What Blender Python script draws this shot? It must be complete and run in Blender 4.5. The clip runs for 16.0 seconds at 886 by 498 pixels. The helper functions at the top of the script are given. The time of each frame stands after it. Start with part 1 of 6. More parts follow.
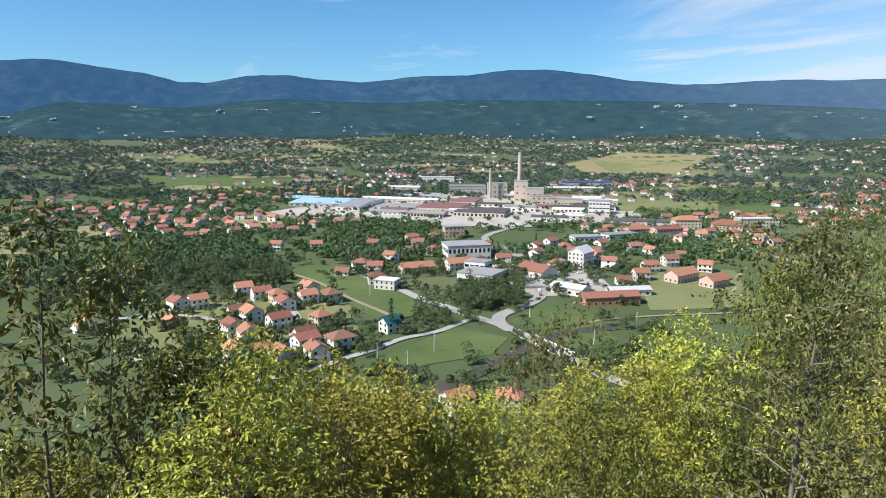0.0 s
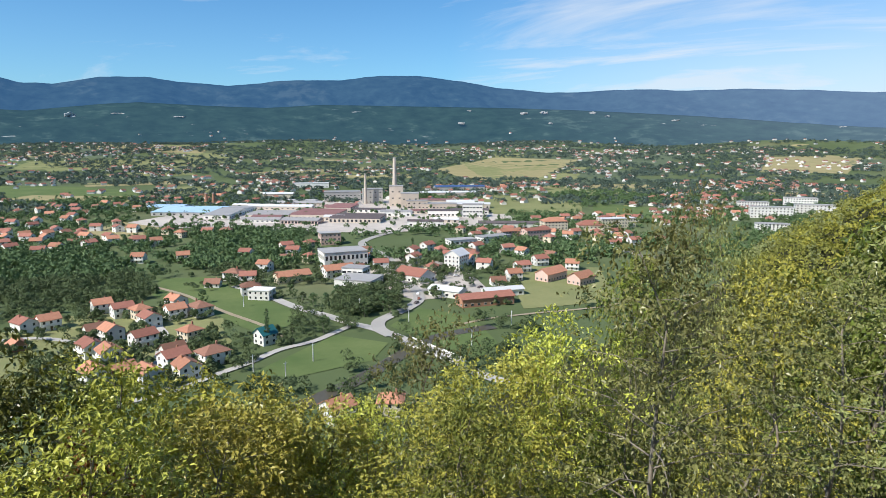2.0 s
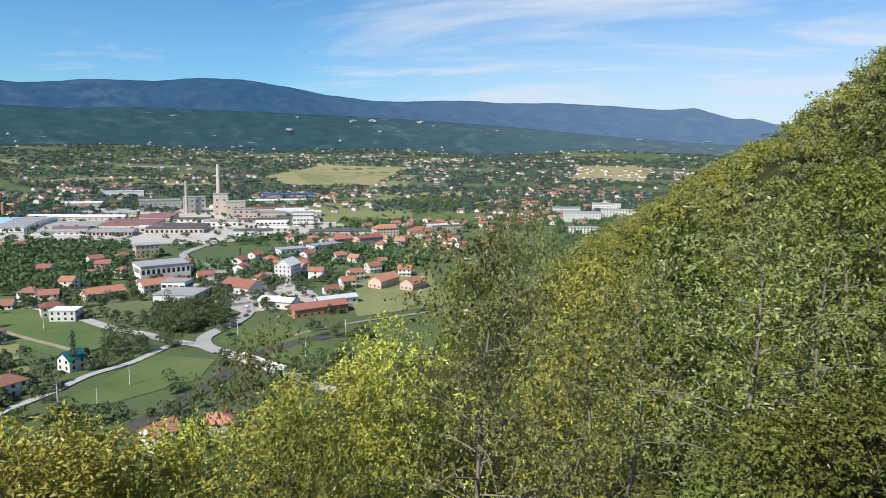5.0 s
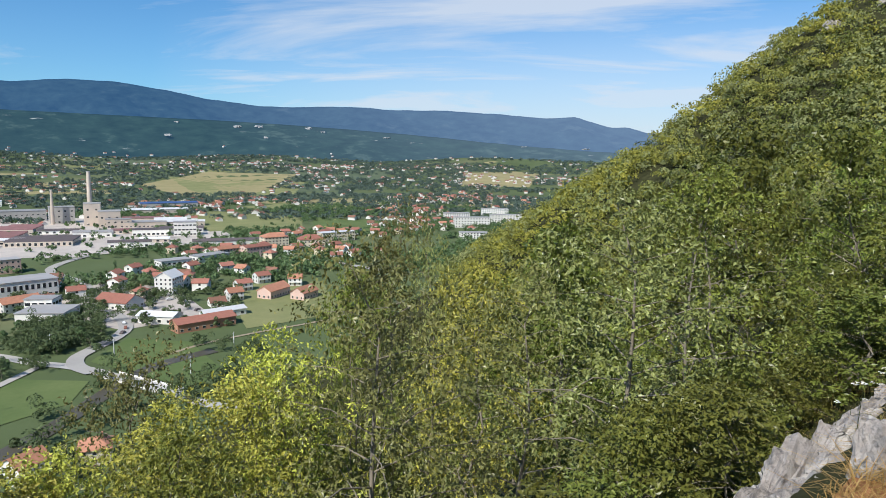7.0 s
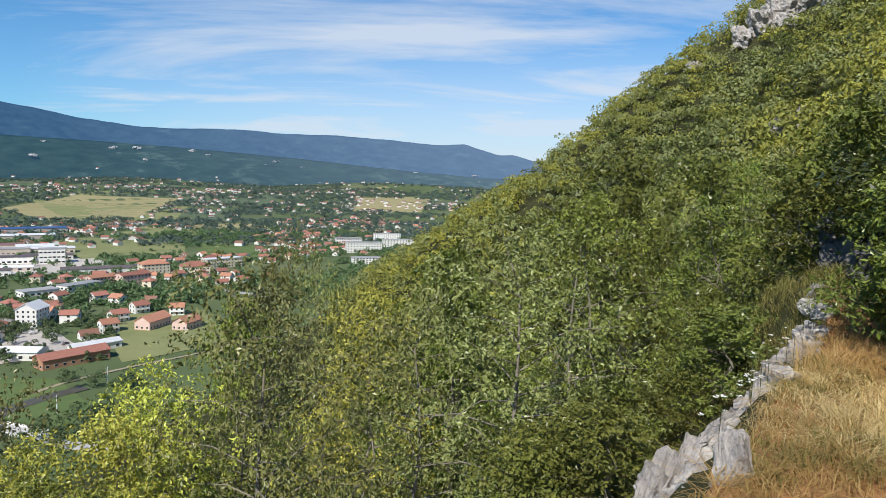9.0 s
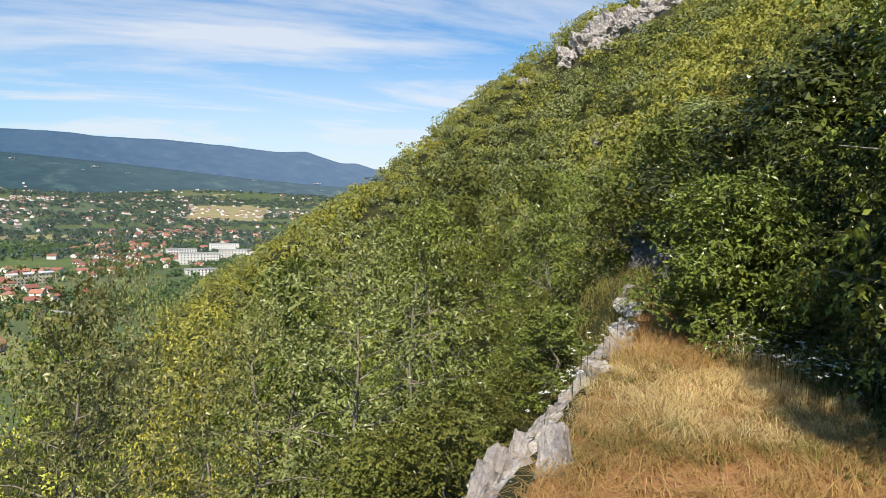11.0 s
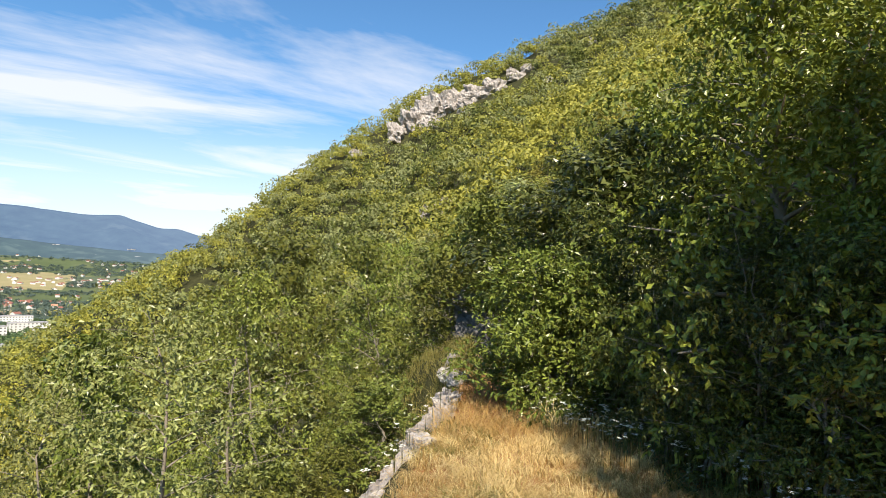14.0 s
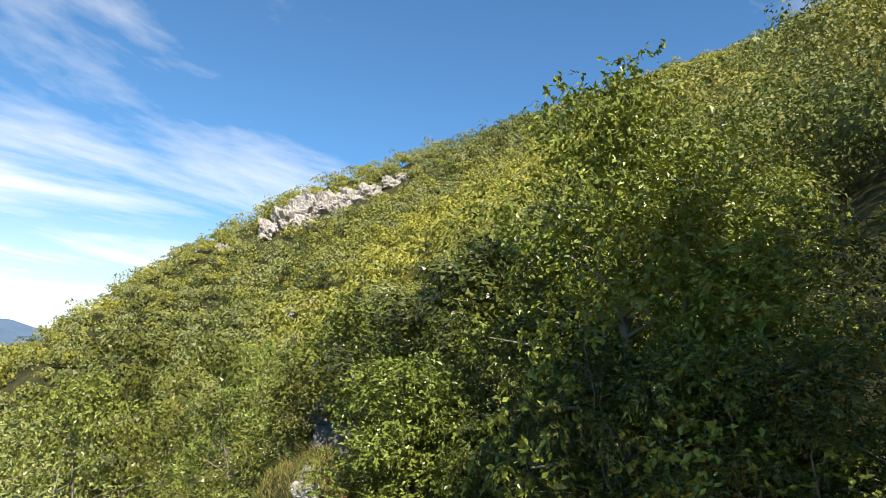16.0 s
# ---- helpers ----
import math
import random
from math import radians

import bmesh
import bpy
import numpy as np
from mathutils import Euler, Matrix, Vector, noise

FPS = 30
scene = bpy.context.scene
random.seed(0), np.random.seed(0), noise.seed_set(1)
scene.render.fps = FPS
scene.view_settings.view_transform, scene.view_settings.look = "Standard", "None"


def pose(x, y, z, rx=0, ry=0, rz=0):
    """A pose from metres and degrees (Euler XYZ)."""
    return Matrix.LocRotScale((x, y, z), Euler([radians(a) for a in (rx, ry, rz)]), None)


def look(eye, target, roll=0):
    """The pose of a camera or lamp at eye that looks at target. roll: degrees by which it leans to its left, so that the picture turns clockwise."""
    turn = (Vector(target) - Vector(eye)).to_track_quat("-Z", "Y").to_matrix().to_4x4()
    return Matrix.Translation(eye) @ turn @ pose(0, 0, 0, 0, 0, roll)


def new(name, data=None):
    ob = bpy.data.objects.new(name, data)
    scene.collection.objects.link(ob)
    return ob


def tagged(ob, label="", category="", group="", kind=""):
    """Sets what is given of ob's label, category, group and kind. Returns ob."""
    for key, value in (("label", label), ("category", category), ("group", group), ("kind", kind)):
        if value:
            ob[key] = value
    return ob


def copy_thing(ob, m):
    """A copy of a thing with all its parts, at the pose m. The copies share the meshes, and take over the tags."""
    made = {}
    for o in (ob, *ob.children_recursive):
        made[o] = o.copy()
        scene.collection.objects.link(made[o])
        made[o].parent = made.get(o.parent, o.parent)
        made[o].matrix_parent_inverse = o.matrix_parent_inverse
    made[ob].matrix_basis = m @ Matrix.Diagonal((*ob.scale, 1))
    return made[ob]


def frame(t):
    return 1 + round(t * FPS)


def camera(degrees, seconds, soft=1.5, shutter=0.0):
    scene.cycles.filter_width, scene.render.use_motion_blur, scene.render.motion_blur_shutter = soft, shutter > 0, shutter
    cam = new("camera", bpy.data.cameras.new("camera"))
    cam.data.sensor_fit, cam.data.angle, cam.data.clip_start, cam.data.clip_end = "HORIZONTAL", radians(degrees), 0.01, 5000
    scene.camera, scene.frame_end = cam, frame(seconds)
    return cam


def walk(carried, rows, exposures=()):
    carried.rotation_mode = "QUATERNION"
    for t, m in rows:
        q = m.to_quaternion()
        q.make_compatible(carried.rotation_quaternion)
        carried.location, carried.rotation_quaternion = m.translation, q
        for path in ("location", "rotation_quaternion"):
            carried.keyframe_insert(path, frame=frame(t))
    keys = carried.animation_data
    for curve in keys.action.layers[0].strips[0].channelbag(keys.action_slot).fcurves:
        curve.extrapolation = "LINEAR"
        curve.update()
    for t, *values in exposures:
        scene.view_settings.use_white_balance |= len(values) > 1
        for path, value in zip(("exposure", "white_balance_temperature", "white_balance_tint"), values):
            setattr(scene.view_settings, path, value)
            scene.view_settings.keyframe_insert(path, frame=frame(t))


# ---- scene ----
ROWS = [
    (0, 0.000, 0.000, 1.600, 0.00, -10.00, -0.00),
    (0.5, 0.012, 0.000, 1.603, -2.25, -9.51, 0.24),
    (1, 0.026, -0.001, 1.602, -5.00, -9.64, 0.24),
    (1.5, 0.042, -0.003, 1.602, -8.08, -9.66, 0.03),
    (2, 0.055, -0.005, 1.602, -10.74, -9.54, -0.06),
    (2.5, 0.066, -0.007, 1.601, -12.95, -9.77, 0.01),
    (3, 0.077, -0.010, 1.601, -15.12, -9.82, -0.20),
    (3.5, 0.093, -0.015, 1.601, -18.24, -9.81, -0.60),
    (4, 0.105, -0.019, 1.602, -20.71, -9.67, -0.50),
    (4.2, 0.109, -0.020, 1.603, -21.54, -9.45, -0.69),
    (6.3, 0.156, -0.043, 1.609, -31.74, -8.35, -1.24),
    (6.5, 0.160, -0.046, 1.609, -32.70, -8.31, -1.50),
    (7, 0.169, -0.051, 1.610, -34.59, -8.05, -1.01),
    (7.5, 0.178, -0.057, 1.613, -36.72, -7.56, -1.27),
    (8, 0.187, -0.063, 1.618, -38.75, -6.57, -1.74),
    (8.5, 0.193, -0.069, 1.619, -40.46, -6.33, -1.82),
    (9, 0.207, -0.080, 1.622, -43.87, -5.68, -1.60),
    (9.2, 0.211, -0.084, 1.623, -44.91, -5.50, -1.59),
    (11.3, 0.259, -0.147, 1.628, -60.13, -4.76, -2.16),
    (11.5, 0.264, -0.155, 1.627, -61.97, -4.94, -2.39),
    (12, 0.271, -0.169, 1.627, -64.97, -4.82, -2.22),
    (12.5, 0.279, -0.186, 1.631, -68.61, -4.02, -2.29),
    (13, 0.281, -0.191, 1.634, -69.58, -3.41, -2.02),
    (13.5, 0.282, -0.192, 1.646, -69.82, -1.09, -2.09),
    (14, 0.285, -0.202, 1.661, -71.84, 1.93, -2.33),
    (14.5, 0.285, -0.206, 1.677, -72.61, 5.01, -1.91),
    (15, 0.288, -0.219, 1.691, -75.15, 7.78, -2.11),
    (15.5, 0.290, -0.235, 1.701, -78.33, 9.78, -3.37),
    (16, 0.292, -0.259, 1.708, -83.21, 11.41, -3.58),
]
cam = camera(67.57, 16.0, soft=0.45)
walk(cam, [(t, pose(x, y, z, 90 + pitch, roll, yaw)) for t, x, y, z, yaw, pitch, roll in ROWS],
     exposures=[(0.0, 0.25, 6250, 10), (4.0, 0.2, 6250, 10), (8.0, 0.08, 6150, 10), (10.0, 0.18, 6400, 10), (12.5, 0.5, 7000, 14), (14.0, 0.62, 7100, 13), (15.4, 0.62, 7050, 12), (16.0, 0.78, 7000, 11)])

# ---- light ----
SUN_AZ, SUN_EL = 245.0, 45.0          # clockwise from +y, and above the horizon
world = bpy.data.worlds.new("sky")
scene.world = world
world.use_nodes = True
wn, wl = world.node_tree.nodes, world.node_tree.links
sky = wn.new("ShaderNodeTexSky")
sky.sky_type, sky.sun_disc = "NISHITA", False
sky.sun_elevation, sky.sun_rotation = radians(SUN_EL), radians(SUN_AZ)
sky.altitude, sky.air_density, sky.dust_density, sky.ozone_density = 600, 1.0, 0.6, 3.0
SKY_STRENGTH = 0.099


def math_node(nodes, links, op, a, b=None, c=None, clamp=False):
    n = nodes.new("ShaderNodeMath")
    n.operation, n.use_clamp = op, clamp
    for i, v in enumerate((a, b, c)):
        if v is None:
            continue
        if isinstance(v, (int, float)):
            n.inputs[i].default_value = v
        else:
            links.new(v, n.inputs[i])
    return n.outputs[0]


# thin streaks of high cloud, denser towards the horizon
coord = wn.new("ShaderNodeTexCoord")
sep = wn.new("ShaderNodeSeparateXYZ")
wl.new(coord.outputs["Generated"], sep.inputs[0])
up = math_node(wn, wl, "MAXIMUM", math_node(wn, wl, "ADD", sep.outputs[2], 0.10), 0.03)
px = math_node(wn, wl, "DIVIDE", sep.outputs[0], up)
py = math_node(wn, wl, "DIVIDE", sep.outputs[1], up)
flat = wn.new("ShaderNodeCombineXYZ")
wl.new(px, flat.inputs[0])
wl.new(py, flat.inputs[1])
turn = wn.new("ShaderNodeMapping")
turn.inputs["Rotation"].default_value = (0, 0, radians(41))
turn.inputs["Location"].default_value = (1.3, 0.55, 0.0)
wl.new(flat.outputs[0], turn.inputs[0])
long_axis = wn.new("ShaderNodeMapping")
long_axis.inputs["Scale"].default_value = (0.5, 1.0, 1.0)
wl.new(turn.outputs[0], long_axis.inputs[0])
streak = wn.new("ShaderNodeTexNoise")
streak.inputs["Scale"].default_value, streak.inputs["Detail"].default_value, streak.inputs["Roughness"].default_value = 0.75, 7.0, 0.6
streak.inputs["Distortion"].default_value = 0.5
wl.new(long_axis.outputs[0], streak.inputs["Vector"])
patch = wn.new("ShaderNodeTexNoise")
patch.inputs["Scale"].default_value, patch.inputs["Detail"].default_value = 0.22, 3.0
wl.new(flat.outputs[0], patch.inputs["Vector"])
# the cloud bank stands over the valley's far end
side = math_node(wn, wl, "ADD", math_node(wn, wl, "MULTIPLY", sep.outputs[0], 0.80), math_node(wn, wl, "MULTIPLY", sep.outputs[1], 0.60))
bank = math_node(wn, wl, "MULTIPLY", math_node(wn, wl, "SUBTRACT", side, 0.74), 3.6, clamp=True)
lumps = math_node(wn, wl, "MULTIPLY", math_node(wn, wl, "SUBTRACT", streak.outputs["Fac"], 0.5), 4.4)
spread = math_node(wn, wl, "MULTIPLY", math_node(wn, wl, "SUBTRACT", patch.outputs["Fac"], 0.5), 1.2)
cover = math_node(wn, wl, "ADD", math_node(wn, wl, "ADD", lumps, spread), math_node(wn, wl, "SUBTRACT", math_node(wn, wl, "MULTIPLY", bank, 0.92), 0.20))
cover = math_node(wn, wl, "MULTIPLY", cover, 1.3, clamp=True)
low = math_node(wn, wl, "SUBTRACT", 1.0, math_node(wn, wl, "MULTIPLY", math_node(wn, wl, "ABSOLUTE", sep.outputs[2]), 4.3), clamp=True)
haze = math_node(wn, wl, "MULTIPLY", low, math_node(wn, wl, "ADD", math_node(wn, wl, "MULTIPLY", bank, 0.95), 0.12))
cover = math_node(wn, wl, "MAXIMUM", math_node(wn, wl, "MULTIPLY", cover, 0.75), math_node(wn, wl, "MULTIPLY", haze, 0.9), clamp=True)
tintmix = wn.new("ShaderNodeMix")
tintmix.data_type = "RGBA"
wl.new(cover, tintmix.inputs[0])
gain = wn.new("ShaderNodeMix")
gain.data_type, gain.blend_type = "RGBA", "MULTIPLY"
gain.inputs[0].default_value = 1.0
wl.new(sky.outputs[0], gain.inputs[6])
gain.inputs[7].default_value = (0.57, 0.98, 1.20, 1)
wl.new(gain.outputs[2], tintmix.inputs[6])
tintmix.inputs[7].default_value = (7.0, 7.3, 7.7, 1)
wl.new(tintmix.outputs[2], wn["Background"].inputs[0])
wn["Background"].inputs[1].default_value = SKY_STRENGTH

sun = new("sun", bpy.data.lights.new("sun", "SUN"))
sun.data.energy, sun.data.angle, sun.data.color = 5.0, radians(0.55), (1.0, 0.93, 0.82)
a, e = radians(SUN_AZ), radians(SUN_EL)
sun.matrix_world = look((0, 0, 60), (-math.sin(a) * math.cos(e), -math.cos(a) * math.cos(e), 60 - math.sin(e)))


# ---- materials ----
def material(name, rough=0.8, spec=0.3):
    m = bpy.data.materials.new(name)
    m.use_nodes = True
    n, l = m.node_tree.nodes, m.node_tree.links
    b = n["Principled BSDF"]
    b.inputs["Roughness"].default_value = rough
    b.inputs["Specular IOR Level"].default_value = spec
    return m, n, l, b


def ramp(n, l, fac, stops):
    r = n.new("ShaderNodeValToRGB")
    el = r.color_ramp.elements
    while len(el) < len(stops):
        el.new(0.5)
    for x, (p, c) in zip(el, stops):
        x.position, x.color = p, (*c, 1)
    l.new(fac, r.inputs[0])
    return r.outputs[0]


def noise_tex(n, l, scale, detail=5.0, rough=0.55, vec=None, world_space=True):
    t = n.new("ShaderNodeTexNoise")
    t.inputs["Scale"].default_value, t.inputs["Detail"].default_value, t.inputs["Roughness"].default_value = scale, detail, rough
    if vec is None:
        if world_space:
            vec = n.new("ShaderNodeNewGeometry").outputs["Position"]
        else:
            vec = n.new("ShaderNodeTexCoord").outputs["Object"]
    l.new(vec, t.inputs["Vector"])
    return t.outputs["Fac"]


def mixed(n, l, fac, a, b, blend="MIX"):
    m = n.new("ShaderNodeMix")
    m.data_type, m.blend_type = "RGBA", blend
    for sock, v in ((m.inputs[0], fac), (m.inputs[6], a), (m.inputs[7], b)):
        if isinstance(v, (int, float)):
            sock.default_value = v
        elif isinstance(v, tuple):
            sock.default_value = (*v, 1)
        else:
            l.new(v, sock)
    return m.outputs[2]


def bump(n, l, b, height, strength=0.4, distance=0.05):
    u = n.new("ShaderNodeBump")
    u.inputs["Strength"].default_value, u.inputs["Distance"].default_value = strength, distance
    l.new(height, u.inputs["Height"])
    l.new(u.outputs[0], b.inputs["Normal"])


def foliage(name, dark, mid, light, through_light=0.1, rough=0.36, per_thing=1.3):
    """Leaves: every leaf its own shade, every plant its own tint, light coming through them."""
    m, n, l, b = material(name, rough, 0.3)
    geo, info = n.new("ShaderNodeNewGeometry"), n.new("ShaderNodeObjectInfo")
    dark, light = (tuple(0.5 * p + 0.5 * q for p, q in zip(c, mid)) for c in (dark, light))
    col = ramp(n, l, geo.outputs["Random Per Island"], [(0.0, dark), (0.5, mid), (1.0, light)])
    hue = n.new("ShaderNodeHueSaturation")
    l.new(col, hue.inputs["Color"])
    l.new(math_node(n, l, "ADD", math_node(n, l, "MULTIPLY", info.outputs["Random"], 0.03 * per_thing), 0.5 - 0.015 * per_thing), hue.inputs["Hue"])
    big = noise_tex(n, l, 0.22, 4.0, 0.7)
    val = math_node(n, l, "ADD", math_node(n, l, "MULTIPLY", info.outputs["Random"], 0.4 * per_thing), math_node(n, l, "MULTIPLY", big, 1.3))
    l.new(math_node(n, l, "ADD", val, 0.35 - 0.2 * per_thing), hue.inputs["Value"])
    l.new(hue.outputs[0], b.inputs["Base Color"])
    t = n.new("ShaderNodeBsdfTranslucent")
    l.new(mixed(n, l, 1.0, hue.outputs[0], (1.25, 1.2, 0.6), "MULTIPLY"), t.inputs["Color"])
    mix = n.new("ShaderNodeMixShader")
    mix.inputs[0].default_value = through_light
    l.new(b.outputs[0], mix.inputs[1])
    l.new(t.outputs[0], mix.inputs[2])
    l.new(mix.outputs[0], n["Material Output"].inputs[0])
    return m


LEAF_YELLOW = foliage("leaf_yellow_green", (0.18, 0.182, 0.032), (0.385, 0.375, 0.064), (0.66, 0.62, 0.135))
LEAF_GREEN = foliage("leaf_green", (0.08, 0.105, 0.02), (0.165, 0.195, 0.036), (0.33, 0.35, 0.07))
LEAF_GREY = foliage("leaf_grey_green", (0.105, 0.115, 0.038), (0.205, 0.215, 0.07), (0.38, 0.38, 0.14))
# dark leaves with shade put into their colour; the palest stand for glints
LEAF_DARK_SHADED = foliage("leaf_dark_green_shaded", (0.03, 0.04, 0.009), (0.055, 0.068, 0.014), (0.19, 0.195, 0.045), 0.08, 0.3, 0.5)
LEAF_RED = foliage("leaf_reddish", (0.12, 0.04, 0.015), (0.2, 0.08, 0.02), (0.24, 0.15, 0.03))
HILL_LEAF = foliage("hill_foliage", (0.112, 0.116, 0.024), (0.215, 0.21, 0.046), (0.375, 0.35, 0.082), 0.2, 0.6)
LEAF_OLIVE = foliage("leaf_olive", (0.065, 0.078, 0.016), (0.13, 0.147, 0.029), (0.26, 0.27, 0.056))
VALLEY_LEAF = foliage("valley_foliage", (0.055, 0.086, 0.034), (0.092, 0.135, 0.054), (0.15, 0.20, 0.085), 0.1, 0.7)
# brighter shrub leaf: the tall shrubs' sunlit look is put into its colour
LEAF_BRIGHT = foliage("leaf_bright_shrub", (0.085, 0.108, 0.018), (0.165, 0.2, 0.032), (0.34, 0.37, 0.07), 0.12, 0.32, 0.3)
LEAF_SHRUB = foliage("leaf_shrub_green", (0.055, 0.075, 0.014), (0.112, 0.14, 0.025), (0.26, 0.29, 0.058), 0.1, 0.3, 0.5)
HILL_YELLOW = foliage("hill_foliage_yellowish", (0.162, 0.158, 0.025), (0.295, 0.28, 0.046), (0.44, 0.405, 0.08), 0.15, 0.6)
HILL_GREY = foliage("hill_foliage_greyish", (0.105, 0.11, 0.042), (0.19, 0.195, 0.074), (0.33, 0.32, 0.13), 0.15, 0.6)
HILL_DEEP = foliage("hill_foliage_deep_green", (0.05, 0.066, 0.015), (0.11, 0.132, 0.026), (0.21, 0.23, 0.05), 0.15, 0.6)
# distance haze is put into this lighter, bluish leaf colour
FAR_LEAF = foliage("far_foliage_hazed", (0.06, 0.094, 0.082), (0.09, 0.13, 0.108), (0.125, 0.17, 0.14), 0.15, 0.8)


def plain(name, color, rough=0.8, spec=0.3, vary=0.18, scale=0.6, grain=12.0, relief=0.0, per_thing=0.12, metallic=0.0):
    m, n, l, b = material(name, rough, spec)
    b.inputs["Metallic"].default_value = metallic
    info = n.new("ShaderNodeObjectInfo")
    s = math_node(n, l, "ADD", math_node(n, l, "MULTIPLY", noise_tex(n, l, scale, 4.0), vary * 2), 1 - vary)
    g = noise_tex(n, l, grain, 4.0)
    s = math_node(n, l, "MULTIPLY", s, math_node(n, l, "ADD", math_node(n, l, "MULTIPLY", g, vary), 1 - vary / 2))
    s = math_node(n, l, "MULTIPLY", s, math_node(n, l, "ADD", math_node(n, l, "MULTIPLY", info.outputs["Random"], 2 * per_thing), 1 - per_thing))
    hue = n.new("ShaderNodeHueSaturation")
    hue.inputs["Color"].default_value = (*color, 1)
    l.new(s, hue.inputs["Value"])
    l.new(hue.outputs[0], b.inputs["Base Color"])
    if relief:
        bump(n, l, b, g, 0.6, relief)
    return m


def ground_material():
    """Valley pasture, scrub soil on the slope."""
    m, n, l, b = material("pasture_and_soil", 0.95, 0.1)
    big = noise_tex(n, l, 0.004, 5.0)
    mid = noise_tex(n, l, 0.035, 6.0)
    fine = noise_tex(n, l, 0.9, 6.0, 0.7)
    grass = ramp(n, l, big, [(0.32, (0.085, 0.125, 0.056)), (0.5, (0.12, 0.162, 0.075)), (0.68, (0.20, 0.21, 0.115))])
    grass = mixed(n, l, math_node(n, l, "MULTIPLY", mid, 0.6), grass, (0.06, 0.085, 0.025))
    grass = mixed(n, l, math_node(n, l, "MULTIPLY", fine, 0.35), grass, (0.135, 0.14, 0.07))
    sep = n.new("ShaderNodeSeparateXYZ")
    l.new(n.new("ShaderNodeNewGeometry").outputs["Position"], sep.inputs[0])
    hill = math_node(n, l, "MULTIPLY", math_node(n, l, "ADD", sep.outputs[2], 92.0), 0.1, clamp=True)
    reach = n.new("ShaderNodeVectorMath")
    reach.operation = "LENGTH"
    l.new(n.new("ShaderNodeNewGeometry").outputs["Position"], reach.inputs[0])
    hill = math_node(n, l, "MULTIPLY", hill, math_node(n, l, "MULTIPLY", math_node(n, l, "SUBTRACT", 1100.0, reach.outputs["Value"]), 0.005, clamp=True))
    soil = ramp(n, l, fine, [(0.3, (0.026, 0.028, 0.012)), (0.6, (0.055, 0.056, 0.023)), (0.8, (0.11, 0.10, 0.045))])
    l.new(mixed(n, l, hill, grass, soil), b.inputs["Base Color"])
    bump(n, l, b, fine, 0.5, 0.1)
    return m


def field_material(name, c1, c2, stripe=0.0):
    m, n, l, b = material(name, 0.95, 0.1)
    mid, fine = noise_tex(n, l, 0.02, 6.0, 0.65), noise_tex(n, l, 0.4, 5.0, 0.7)
    col = ramp(n, l, mid, [(0.3, c1), (0.7, c2)])
    col = mixed(n, l, math_node(n, l, "MULTIPLY", fine, 0.4), col, tuple(x * 0.6 for x in c1))
    l.new(col, b.inputs["Base Color"])
    bump(n, l, b, fine, 0.4, 0.1)
    return m


def mountain_material(name, wood, bare, haze_glow, scars=False):
    """Distant wooded mountain; the haze before it is added as surface glow."""
    m, n, l, b = material(name, 1.0, 0.0)
    big, fine = noise_tex(n, l, 0.0022, 6.0, 0.6), noise_tex(n, l, 0.012, 6.0, 0.65)
    mask = math_node(n, l, "MULTIPLY", math_node(n, l, "SUBTRACT", math_node(n, l, "MULTIPLY", big, fine), 0.30), 14.0, clamp=True)
    col = mixed(n, l, math_node(n, l, "MULTIPLY", math_node(n, l, "SUBTRACT", fine, 0.3), 2.5, clamp=True), tuple(x * 0.55 for x in wood), tuple(x * 1.5 for x in wood))
    col = mixed(n, l, math_node(n, l, "MULTIPLY", mask, 0.35), col, bare)
    if scars:
        long_map = n.new("ShaderNodeMapping")
        long_map.inputs["Scale"].default_value = (0.007, 0.007, 0.045)
        l.new(n.new("ShaderNodeNewGeometry").outputs["Position"], long_map.inputs[0])
        rift = noise_tex(n, l, 1.0, 5.0, 0.7, long_map.outputs[0])
        col = mixed(n, l, math_node(n, l, "MULTIPLY", math_node(n, l, "SUBTRACT", rift, 0.66), 18.0, clamp=True), col, (0.34, 0.34, 0.32))
    l.new(col, b.inputs["Base Color"])
    # the haze put in as glow is stronger towards the valley's far end
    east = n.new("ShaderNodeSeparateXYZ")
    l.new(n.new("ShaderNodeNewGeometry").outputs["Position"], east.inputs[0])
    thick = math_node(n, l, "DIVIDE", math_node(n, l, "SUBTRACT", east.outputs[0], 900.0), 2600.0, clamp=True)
    l.new(mixed(n, l, thick, haze_glow, (haze_glow[0] + 0.095, haze_glow[1] + 0.11, haze_glow[2] + 0.135)), b.inputs["Emission Color"])
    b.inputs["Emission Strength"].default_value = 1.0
    return m


